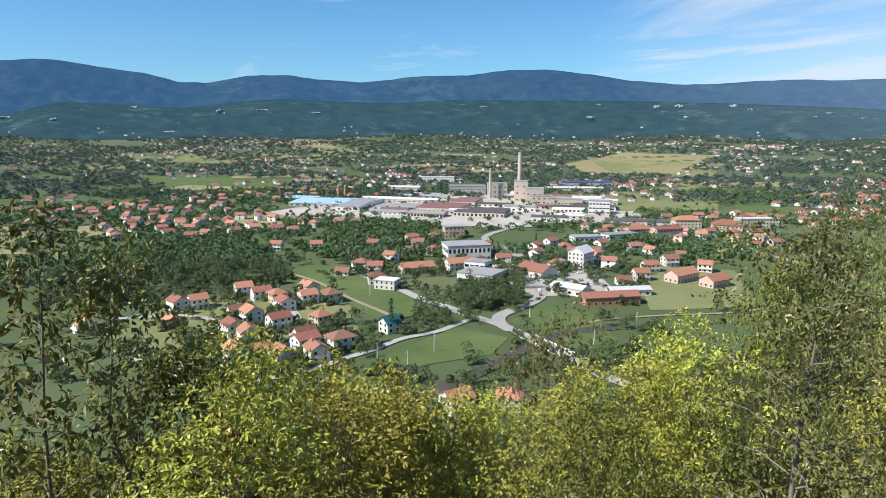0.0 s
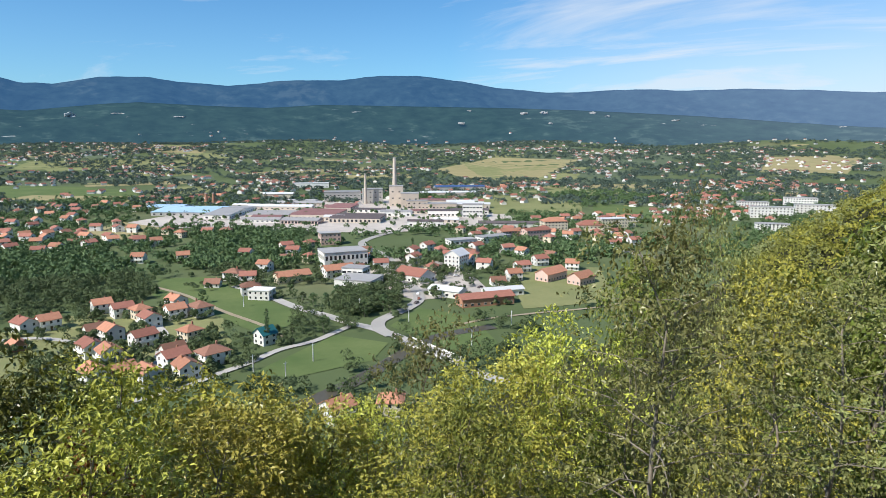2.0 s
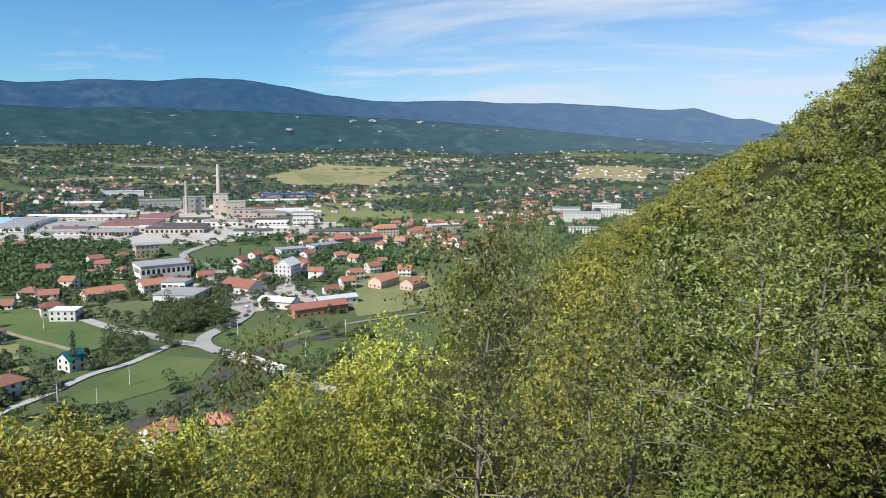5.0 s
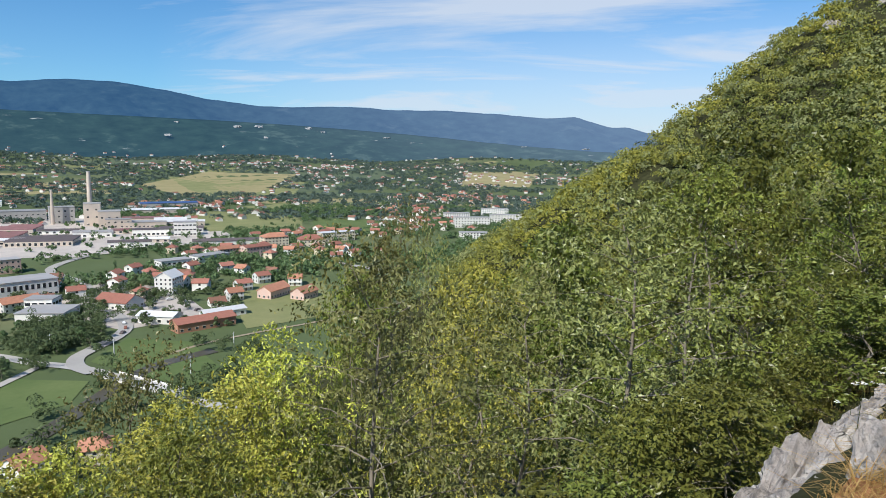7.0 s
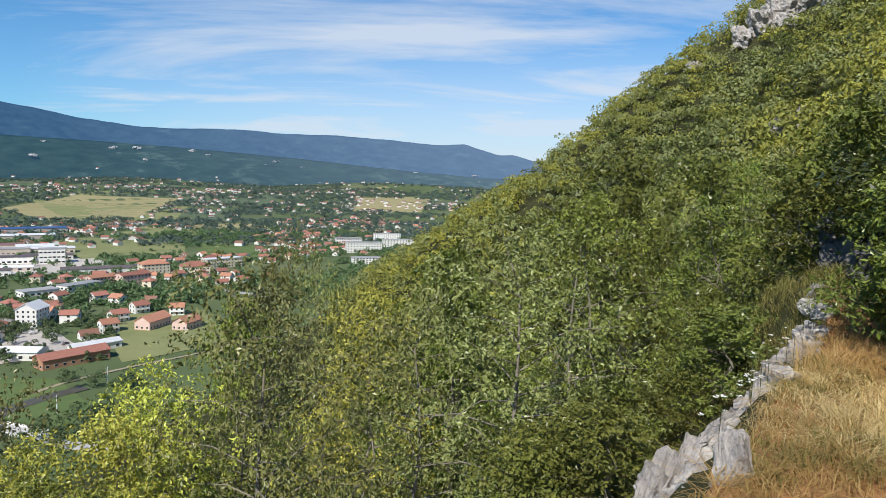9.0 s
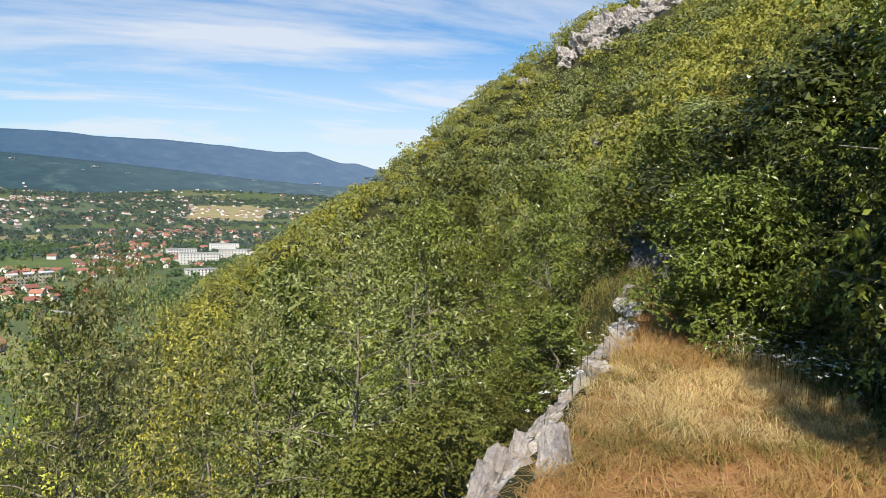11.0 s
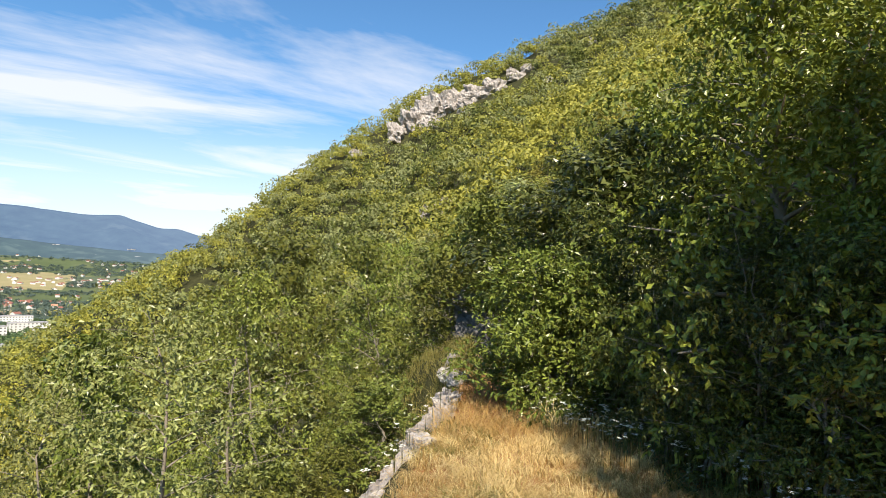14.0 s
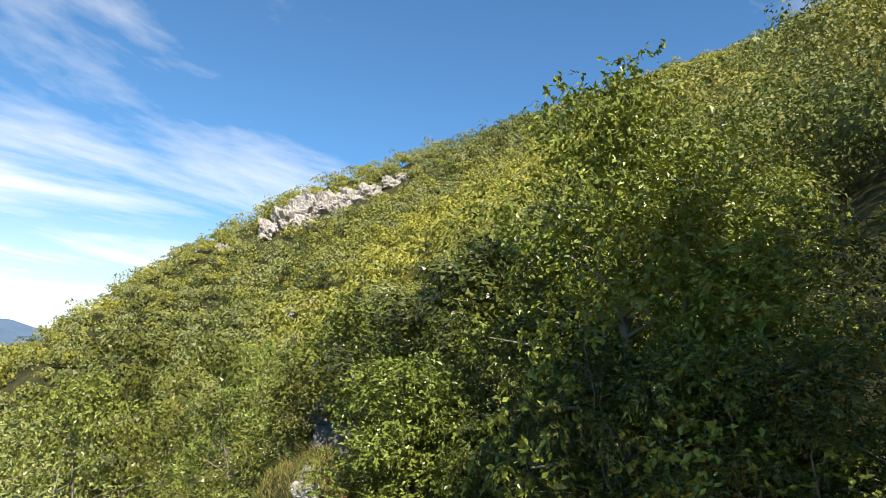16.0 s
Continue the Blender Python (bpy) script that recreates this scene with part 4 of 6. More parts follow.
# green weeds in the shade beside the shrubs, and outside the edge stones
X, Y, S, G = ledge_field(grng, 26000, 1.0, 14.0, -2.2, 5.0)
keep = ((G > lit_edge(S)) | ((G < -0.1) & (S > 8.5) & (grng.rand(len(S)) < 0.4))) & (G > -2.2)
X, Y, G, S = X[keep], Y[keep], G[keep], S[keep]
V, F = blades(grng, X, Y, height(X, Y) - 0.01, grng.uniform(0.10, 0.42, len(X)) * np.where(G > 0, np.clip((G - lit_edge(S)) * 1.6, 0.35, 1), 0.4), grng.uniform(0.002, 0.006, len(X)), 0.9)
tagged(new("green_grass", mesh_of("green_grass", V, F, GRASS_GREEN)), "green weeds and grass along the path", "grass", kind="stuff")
X, Y, S, G = ledge_field(grng, 9000, 8.8, 13.5, -1.6, 0.1)
V, F = blades(grng, X, Y, height(X, Y) - 0.01, grng.uniform(0.05, 0.22, len(X)), grng.uniform(0.002, 0.005, len(X)), 1.4)
tagged(new("verge_grass", mesh_of("verge_grass", V, F, GRASS_VERGE)), "yellow-green grass on the path's outer verge", "grass", kind="stuff")
X, Y, S, G = ledge_field(grng, 30000, -6.0, 10.0, 0.2, 3.2)
keep = G < lit_edge(S) + 0.1
X, Y = X[keep], Y[keep]
V, F = blades(grng, X, Y, height(X, Y) + 0.012, grng.uniform(0.02, 0.05, len(X)), grng.uniform(0.002, 0.004, len(X)), 5.0)
tagged(new("fallen_grass", mesh_of("fallen_grass", V, F, GRASS_DRY)), "flattened straw lying on the ledge", "grass", kind="stuff")
# straw hanging under the bush beside the path
hx, hy = np.array([sight(a, 6.9 + 0.1 * (a % 3)) for a in np.linspace(80.5, 86, 14)]).T
V, F = tussocks(grng, hx, hy, 16, 0.75, (-0.2, 0.1), 0.003)
tagged(new("tall_straw", mesh_of("tall_straw", V, F, GRASS_PALE)), "tall dry straw at the foot of the bush", "grass", kind="stuff")

# the worn litter on the ledge's ground
gs, gg = np.meshgrid(np.linspace(-9, 11, 200), np.linspace(0.15, 3.5, 30), indexing="ij")
h80 = radians(80)
lx, ly = gs * math.sin(h80) + gg * math.cos(h80), 0.86 + gs * math.cos(h80) - gg * math.sin(h80)
V = np.stack([lx.ravel(), ly.ravel(), height(lx.ravel(), ly.ravel()) + 0.012], 1)
i, j = np.meshgrid(np.arange(199), np.arange(29), indexing="ij")
q = (i * 30 + j).ravel()
tagged(new("path", mesh_of("path", V, np.stack([q, q + 30, q + 31, q + 1], 1), LITTER, True)), "reddish dry earth path along the ledge", "path", kind="structure")

# ---- bushes above the path ----
for az, d, top, k, w in [(97.0, 6.5, 5.3, 2, 1.05), (103.5, 6.0, 4.2, 2, 1.15), (93.0, 7.2, 3.2, 0, 0.9), (110, 6.0, 3.4, 2, 1.1), (119, 5.0, 3.0, 1, 1.1), (87.5, 8.6, 2.6, 0, 0.85),
                         (101, 8.8, 4.6, 2, 1.1), (111, 8.2, 4.6, 2, 1.0), (126, 5.6, 3.6, 0, 1.0), (121, 8.0, 5.0, 2, 1.0), (91.5, 10.5, 3.9, 1, 1.0), (97, 5.8, 2.3, 0, 0.9), (107, 5.3, 2.2, 1, 0.95), (91.5, 6.5, 2.0, 1, 0.8), (94.5, 6.0, 1.9, 0, 0.8), (102, 5.5, 2.2, 0, 0.9), (113, 5.2, 2.2, 0, 0.95),
                         (83.8, 9.8, 2.9, 0, 0.9)]:
    x, y = sight(az, d)
    # kinds 0 and 1 carry the lower mass's shade in their leaf colour
    plant("shrub", "tall bright green leafy shrub beside the path" if k == 2 else "dense dark green shrub beside the path, shade in its leaf colour", "shrub", "shrubs above the path", x, y, top - ground_z(x, y), 5, az, SHRUB[k], 0.1, w)
for az, d, h, w in ((80.4, 8.0, 2.0, 1.05), (82.8, 8.3, 1.9, 1.0)):
    x, y = sight(az, d)
    plant("shrub", "low bright green bush beside the path", "shrub", "shrubs above the path", x, y, h, 5, az, FRESHBUSH, 0.05, w)
for az, d, h in ((72.4, 12.4, 2.3), (73.3, 13.2, 2.9), (78.2, 11.8, 2.4), (75.6, 13.4, 3.2)):
    x, y = sight(az, d)
    plant("shrub", "bushy green shrub beside the shade-coloured rock", "shrub", "shrubs above the path", x, y, h, 5, az, LOWBUSH, 0.05, 1.1)
# trees uphill of the camera, whose shade falls across the shrubs
for i, (x, y, h, w) in enumerate([(2.4, -2.5, 6.3, 0.62), (2.0, -3.3, 6.6, 0.5)]):
    plant("tree", "leafy green tree on the slope above the path", "tree", "trees above the path", x, y, h, 6, i * 1.3, SHADY, 0.1, w)
# thicket where the path goes out of sight
for i, (az, d, h) in enumerate([(77.5, 15.5, 3.4), (80.5, 14.5, 3.2), (84, 13.0, 3.2), (78, 18.5, 4.4), (82, 18, 4.6), (73.5, 17.0, 2.6), (86, 15.5, 4.2), (75.5, 21, 4.2),
                                (83, 11.6, 3.8), (86.5, 11.0, 4.2), (90, 11.5, 4.6), (88, 13.6, 5.0), (93.5, 10.6, 4.8), (84.5, 13.8, 4.6)]):
    # beyond 79 degrees the darkened leaves stand in for a shaded gap
    x, y = sight(az, d)
    plant("tree", "bushy green tree closing in on the path", "tree", "trees above the path", x, y, h, 6, i * 1.7, SHADEBUSH if az > 79 else FINE[i % 4], 0.1, 1.3)
# trees with darkened leaves stand in for the hollow's shade round the lower outcrop
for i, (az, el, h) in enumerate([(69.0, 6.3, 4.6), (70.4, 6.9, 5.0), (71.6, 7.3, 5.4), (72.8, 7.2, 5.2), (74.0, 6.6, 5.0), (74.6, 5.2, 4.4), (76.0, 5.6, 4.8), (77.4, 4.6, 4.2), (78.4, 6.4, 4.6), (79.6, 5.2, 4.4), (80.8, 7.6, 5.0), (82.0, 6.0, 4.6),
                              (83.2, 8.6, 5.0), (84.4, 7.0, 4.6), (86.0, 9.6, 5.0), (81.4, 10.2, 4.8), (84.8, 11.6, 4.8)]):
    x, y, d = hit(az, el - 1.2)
    plant("tree", "bushy tree in the hillside's hollow, leaves coloured dark as shade", "tree", "trees in the hollow", x, y, h, 6, i * 1.9, SHADEBUSH, 0.2, 1.15)
# low growth at the foot of the edge stones
for i in range(18):
    x, y = edge_point(3.2 + i * 0.42, -0.95 - 1.1 * rrng.rand())
    plant("shrub", "low green bush below the edge stones", "shrub", "bushes below the path", x, y, rrng.uniform(0.7, 1.5), 5, i * 1.1, LOWBUSH, 0.05, rrng.uniform(0.8, 1.3))

# white umbels in the weeds
frng2 = np.random.RandomState(8)
X, Y, S, G = ledge_field(frng2, 1500, 3.0, 8.0, 0.8, 3.8)
keep = (G > lit_edge(S) - 0.35) & (G < lit_edge(S) + 0.8)
X, Y = X[keep], Y[keep]
X2, Y2, S2, G2 = ledge_field(frng2, 40, 4.5, 9.0, -0.3, 0.1)
X, Y = np.concatenate([X, X2]), np.concatenate([Y, Y2])
Z = height(X, Y)
pieces = []
for x, y, z in zip(X, Y, Z):
    h, r = frng2.uniform(0.2, 0.45), frng2.uniform(0.012, 0.03)
    a = frng2.uniform(0, 6.28, 7)
    q = frng2.uniform(0.2, 1.0, 7) * r
    for aa, qq in zip(a, q):
        s = r * 0.45
        c = np.array([x + math.cos(aa) * qq, y + math.sin(aa) * qq, z + h + frng2.uniform(-0.006, 0.006)])
        pieces.append((np.array([c + (-s, 0, 0), c + (0, -s, 0.003), c + (s, 0, 0), c + (0, s, 0.003)]), np.array([[0, 1, 2, 3]])))
tagged(new("white_flowers", mesh_of("white_flowers", *joined(pieces), PETAL)), "small white flower heads in the weeds", "flowers", kind="stuff")
V, F = blades(frng2, X, Y, Z - 0.01, np.full(len(X), 0.42), np.full(len(X), 0.0025), 0.1)
tagged(new("flower_stalks", mesh_of("flower_stalks", V, F, GRASS_GREEN)), "thin green flower stalks in the weeds", "flowers", kind="stuff")


# ---- the valley ----
def ribbon(name, label, pts, width, mat, lift, category="road", kind="structure"):
    """A smooth band along points on the valley floor."""
    P = [Vector((*p, 0)) for p in pts]
    fine = []
    for i in range(len(P) - 1):
        a, b, c, d = P[max(i - 1, 0)], P[i], P[i + 1], P[min(i + 2, len(P) - 1)]
        for k in range(8):
            t = k / 8
            fine.append(0.5 * ((2 * b) + (c - a) * t + (2 * a - 5 * b + 4 * c - d) * t * t + (3 * b - a - 3 * c + d) * t ** 3))
    fine.append(P[-1])
    V = []
    for i, p in enumerate(fine):
        t = (fine[min(i + 1, len(fine) - 1)] - fine[max(i - 1, 0)]).normalized()
        s = Vector((-t.y, t.x, 0)) * width / 2
        V += [tuple(p + s), tuple(p - s)]
    V = np.array(V)
    V[:, 2] = height(V[:, 0], V[:, 1]) + lift
    F = [(2 * i, 2 * i + 1, 2 * i + 3, 2 * i + 2) for i in range(len(fine) - 1)]
    return tagged(new(name, mesh_of(name, V, F, mat)), label, category, kind=kind)


def field(label, pts, mat, lift=0.25):
    """A field with an uneven hem, draped on the valley floor."""
    P = np.array(pts, float)
    c = P.mean(0)
    ring = []
    for i in range(len(P)):
        a, b = P[i], P[(i + 1) % len(P)]
        for k in range(8):
            ring.append(a + (b - a) * k / 8)
    ring = np.array(ring)
    ring += (np.stack([waves(ring[:, 0], ring[:, 1], 0.08, 61), waves(ring[:, 0], ring[:, 1], 0.08, 62)], 1)) * 0.04 * np.linalg.norm(P - c, axis=1).mean()
    n, rings = len(ring), 7
    V = np.concatenate([c + (ring - c) * (r / rings) for r in range(1, rings + 1)])
    V = np.column_stack([V, height(V[:, 0], V[:, 1]) + lift])
    V = np.concatenate([V, [[c[0], c[1], ground_z(*c) + lift]]])
    F = []
    for r in range(rings - 1):
        for i in range(n):
            j = (i + 1) % n
            F += [(r * n + i, (r + 1) * n + j, r * n + j), (r * n + i, (r + 1) * n + i, (r + 1) * n + j)]
    F += [(len(V) - 1, i, (i + 1) % n) for i in range(n)]
    return tagged(new("field", mesh_of("field", V, F, mat, True)), label, "field", "fields in the valley", kind="structure")


field("mown green meadow beside the village", [(-113, 493), (-79, 493), (-8, 370), (-28, 336), (-66, 390), (-104, 436)], FIELD_GREEN)
field("green meadow between road and river", [(-31, 279), (8, 331), (32, 312), (22, 287), (-11, 272)], FIELD_GREEN)
field("round green meadow beside the road", [(37, 341), (58, 376), (83, 352), (85, 303), (69, 279), (49, 312)], FIELD_GREEN)
field("wide green meadow beyond the village", [(-722, 1533), (-482, 1475), (-317, 1310), (-263, 980), (-415, 1070)], FIELD_GREEN)
field("dry tan stubble field", [(-256, 746), (-226, 838), (-161, 766), (-190, 660), (-232, 700)], FIELD_TAN)
field("broad dry yellow field beyond the factory", [(335, 1900), (600, 2250), (860, 2100), (530, 1574), (360, 1533)], FIELD_TAN)
field("green field beside the factory", [(277, 1178), (353, 1070), (310, 870), (227, 838)], FIELD_PALE)
field("small green field among houses", [(440, 940), (489, 870), (434, 781), (367, 781)], FIELD_GREEN)
field("pale green field beyond the town", [(432, 1388), (546, 1241), (732, 1310), (478, 1023)], FIELD_PALE)
field("green field at the edge of the village", [(-829, 1241), (-688, 1178), (-633, 1023), (-674, 1006)], FIELD_GREEN)
field("dry tan plot beside the wood", [(-479, 709), (-417, 668), (-344, 541), (-368, 541)], FIELD_TAN)
field("dry tan plot among houses", [(-399, 709), (-340, 700), (-316, 638), (-351, 631)], FIELD_TAN)
field("rough green pasture below the town", [(148, 493), (212, 472), (181, 370), (117, 364)], FIELD_PALE)
field("yellow field on the plateau", [(1146, 1577), (1305, 1449), (1671, 1792), (1474, 1957)], FIELD_TAN)
field("green field on the plateau", [(460, 2143), (790, 1883), (604, 1508), (407, 1467)], FIELD_PALE)
field("wide pale meadow beside the railway", [(283, 1100), (426, 1028), (345, 822), (247, 866)], FIELD_PALE, 0.27)
field("green meadow beyond the apartment houses", [(425, 967), (477, 868), (414, 753), (351, 807)], FIELD_GREEN, 0.27)
field("pale green meadow before the farther village", [(594, 1323), (818, 1360), (719, 1172), (522, 1100)], FIELD_PALE, 0.27)
field("worn gardens and yards between the village houses", [(-190, 330), (-150, 385), (-118, 415), (-60, 400), (-45, 330), (-50, 270), (-110, 270)], FIELD_PALE, 0.16)
field("pale factory yard", [(-230, 800), (-160, 960), (60, 1120), (240, 1010), (240, 760), (60, 690), (-120, 770)], YARD, 0.2)
field("pale paved town square", [(20, 520), (60, 560), (110, 500), (110, 400), (60, 395), (30, 440)], YARD, 0.2)

frng = np.random.RandomState(9)
for i in range(80):
    az, d = frng.uniform(-44, 50), frng.uniform(1000, 3000)
    x, y = polar(az, d)
    w, l, a = frng.uniform(30, 120), frng.uniform(60, 260), frng.uniform(-0.5, 0.5)
    c, s = math.cos(a), math.sin(a)
    field("distant meadow among hedges", [(x + c * l * u - s * w * v, y + s * l * u + c * w * v) for u, v in ((-1, -1), (1, -1), (1, 1), (-1, 1))],
          (FIELD_DULL, FIELD_DULL, FIELD_TAN, FIELD_DULL, FIELD_PALE)[i % 5], 0.12 + 0.002 * i)

ribbon("river", "shallow dark river below the bridge", [(-60, 180), (-18, 230), (-5, 244), (11, 260), (24, 276), (37, 294), (52, 312), (66, 322), (90, 330)], 8, WATER, 0.36, "river")
ribbon("road_1", "pale asphalt road across the bridge", [(80, 235), (65, 262), (58, 285), (45, 306), (35, 326), (26, 339), (14, 352), (2, 370), (-15, 392), (-35, 427), (-57, 457)], 6.5, ASPHALT, 0.50)
ribbon("road_2", "pale asphalt road curving into town", [(35, 323), (30, 336), (31, 350), (38, 361), (52, 379), (61, 401), (61, 436), (57, 463), (56, 511), (56, 554), (41, 631), (89, 709), (136, 732), (180, 732), (215, 614), (254, 568), (277, 493)], 7.5, ASPHALT, 0.54)
ribbon("road_3", "narrow lane at the fork", [(17, 347), (6, 333), (-4, 321), (-20, 310), (-32, 294), (-46, 279), (-58, 265), (-75, 255)], 4.0, ASPHALT, 0.46)
ribbon("road_4", "dirt track across the meadow", [(-115, 470), (-85, 436), (-56, 390), (-29, 352), (-20, 330)], 3.0, DIRT, 0.42)
ribbon("road_5", "village street between houses", [(-180, 345), (-140, 352), (-108, 330), (-80, 300), (-60, 268)], 4.0, ASPHALT, 0.40)
ribbon("road_6", "village street between houses", [(-120, 412), (-92, 375), (-78, 345), (-75, 320), (-70, 290)], 4.0, ASPHALT, 0.44)


ribbon("road_7", "pale dirt track along the pasture", [(70, 335), (90, 345), (120, 352), (160, 358), (200, 372), (260, 380)], 2.5, DIRT, 0.40)


# ---- buildings ----
def gable_roof(bm, w, d, z, rise, over=0.5, thick=0.25):
    """A pitched roof, ridge along x, as two slabs with eaves."""
    for s in (-1, 1):
        lo, hi = (s * (d / 2 + over), z - over * rise / (d / 2)), (0.0, z + rise)
        v = []
        for x in (-w / 2 - over, w / 2 + over):
            for dz in (0, thick):
                v.append(bm.verts.new((x, lo[0], lo[1] + dz)))
                v.append(bm.verts.new((x, hi[0], hi[1] + dz)))
        for f in ((0, 1, 3, 2), (4, 6, 7, 5), (2, 3, 7, 6), (0, 4, 5, 1), (0, 2, 6, 4)):
            bm.faces.new([v[i] for i in f])
    bmesh.ops.recalc_face_normals(bm, faces=bm.faces)


def hip_roof(bm, w, d, z, rise, over=0.6):
    W, D = w / 2 + over, d / 2 + over
    k = max(W - D, 0.4)
    v = [bm.verts.new(p) for p in ((-W, -D, z), (W, -D, z), (W, D, z), (-W, D, z), (-k, 0, z + rise), (k, 0, z + rise), (-W, -D, z - 0.2), (W, -D, z - 0.2), (W, D, z - 0.2), (-W, D, z - 0.2))]
    for f in ((0, 1, 5, 4), (1, 2, 5), (2, 3, 4, 5), (3, 0, 4), (6, 7, 1, 0), (7, 8, 2, 1), (8, 9, 3, 2), (9, 6, 0, 3), (9, 8, 7, 6)):
        bm.faces.new([v[i] for i in f])


def wall_mesh(w, d, h, rise, mat, gable):
    bm = bmesh.new()
    box_bm(bm, -w / 2, w / 2, -d / 2, d / 2, -1.0, h)
    if gable:
        for x in (-w / 2, w / 2 - 0.25):
            a = [bm.verts.new(p) for p in ((x, -d / 2, h), (x, d / 2, h), (x, 0, h + rise))]
            b = [bm.verts.new((p.co.x + 0.25, p.co.y, p.co.z)) for p in a]
            for f in ((a[0], a[1], a[2]), (b[0], b[2], b[1]), (a[0], a[2], b[2], b[0]), (a[1], b[1], b[2], a[2])):
                bm.faces.new(f)
        bmesh.ops.recalc_face_normals(bm, faces=bm.faces)
    return from_bm("wall", bm, mat)


PANE = {}


def window_parts(root, w, d, h, storeys, step, size=(1.2, 1.4), simple=True, back=False):
    """Windows on the walls: a frame with its pane set into it."""
    a, b = size
    key = (a, b, simple)
    if key not in PANE:
        bm = bmesh.new()
        for x0, x1, z0, z1 in ((-a / 2 - 0.1, a / 2 + 0.1, -0.12, 0.0), (-a / 2 - 0.1, a / 2 + 0.1, b, b + 0.1), (-a / 2 - 0.1, -a / 2, 0, b), (a / 2, a / 2 + 0.1, 0, b)):
            box_bm(bm, x0, x1, -0.12, 0.05, z0, z1)
        if simple:
            bm.clear()
            box_bm(bm, -a / 2 - 0.1, a / 2 + 0.1, -0.06, 0.05, -0.1, b + 0.1)
            n = len(bm.faces)
            box_bm(bm, -a / 2, a / 2, -0.075, 0.0, 0, b)
            bm.faces.ensure_lookup_table()
            for f in bm.faces[n:]:
                f.material_index = 1
        fr = from_bm("window", bm, WHITE)
        fr.materials.append(GLASS)
        PANE[key] = (fr, box_mesh("pane", -a / 2, a / 2, -0.05, 0.02, 0, b, GLASS))
    fr, pa = PANE[key]
    sides = [(0, -d / 2, w, 0), (w / 2, 0, d, 90), (-w / 2, 0, d, -90)] + ([(0, d / 2, w, 180)] if back else [])
    for x, y, length, turn in sides:
        n = max(1, int(length / step))
        for s in range(storeys):
            for i in range(n):
                u = (i + 0.5) / n * length - length / 2
                c, q = math.cos(radians(turn)), math.sin(radians(turn))
                win = part("window", fr, root, m=pose(x + u * c, y + u * q, 1.0 + s * h / storeys, 0, 0, turn))
                if not simple:
                    part("pane", pa, win)


def house_proto(w, d, storeys, rise, wall, roof, hip=False, step=3.2, balcony=False, simple=False):
    root = new("house")
    h = 2.9 * storeys
    part("wall", wall_mesh(w, d, h, rise, wall, not hip), root)
    bm = bmesh.new()
    (hip_roof if hip else gable_roof)(bm, w, d, h, rise)
    part("roof", from_bm("roof", bm, roof), root)
    part("chimney", box_mesh("chimney", w * 0.18, w * 0.18 + 0.7, 0.5, 1.2, h, h + rise + 0.9, BRICKWALL), root)
    part("door", box_mesh("door", -0.5, 0.5, -d / 2 - 0.06, -d / 2 + 0.02, 0, 2.1, DOORWOOD), root)
    window_parts(root, w, d, h, storeys, step, (1.6, 1.5) if simple else (1.2, 1.4), simple)
    if balcony:
        bm = bmesh.new()
        box_bm(bm, -w * 0.4, w * 0.4, -d / 2 - 1.3, -d / 2, 2.7, 2.9)
        box_bm(bm, -w * 0.4, w * 0.4, -d / 2 - 1.3, -d / 2 - 1.2, 2.9, 3.8)
        part("balcony", from_bm("balcony", bm, WHITE), root)
    return root


HOUSES = [
    (house_proto(10, 9, 2, 2.6, WHITE, TILE_ORANGE, False, 3.3, True), "white two-storey house with orange tiled gable roof"),
    (house_proto(11, 9, 2, 2.4, WHITE, TILE_RED, False, 3.3, True), "white two-storey house with red tiled gable roof"),
    (house_proto(9, 9, 2, 2.6, CREAM, TILE_ORANGE, True, 3.0), "cream house with orange hipped roof"),
    (house_proto(10, 8, 1, 2.8, WHITE, TILE_BROWN, False, 3.2), "low white house with brown tiled roof"),
    (house_proto(9, 8, 1, 2.8, BRICKWALL, TILE_ORANGE, False, 3.0), "unplastered brick house with orange tiled roof"),
    (house_proto(12, 10, 2, 2.8, WHITE, TILE_BROWN, True, 3.4), "large white house with brown hipped roof"),
]
for i, (h, lab) in enumerate(HOUSES):
    tagged(h, lab, "house", "houses in the valley")
for args, lab in [((10, 9, 2, 2.6, WHITE, TILE_ORANGE, False, 5.5), HOUSES[0][1]), ((11, 9, 2, 2.4, WHITE, TILE_RED, False, 6), HOUSES[1][1]), ((9, 9, 2, 2.6, CREAM, TILE_RED, True, 5), "cream house with red hipped roof"),
                  ((10, 8, 1, 2.8, WHITE, TILE_BROWN, False, 5), HOUSES[3][1])]:
    HOUSES.append((tagged(house_proto(*args, simple=True), lab, "house", "houses in the valley"), lab))
used = [False] * len(HOUSES)
taken = []


def stand(ob_k, x, y, turn):
    """The house of that kind at (x, y) on the valley floor."""
    proto, lab = HOUSES[ob_k]
    m = pose(x, y, ground_z(x, y) + 0.05, 0, 0, turn)
    taken.append((x, y))
    if not used[ob_k]:
        used[ob_k] = True
        proto.matrix_basis = m
        return proto
    return copy_thing(proto, m)


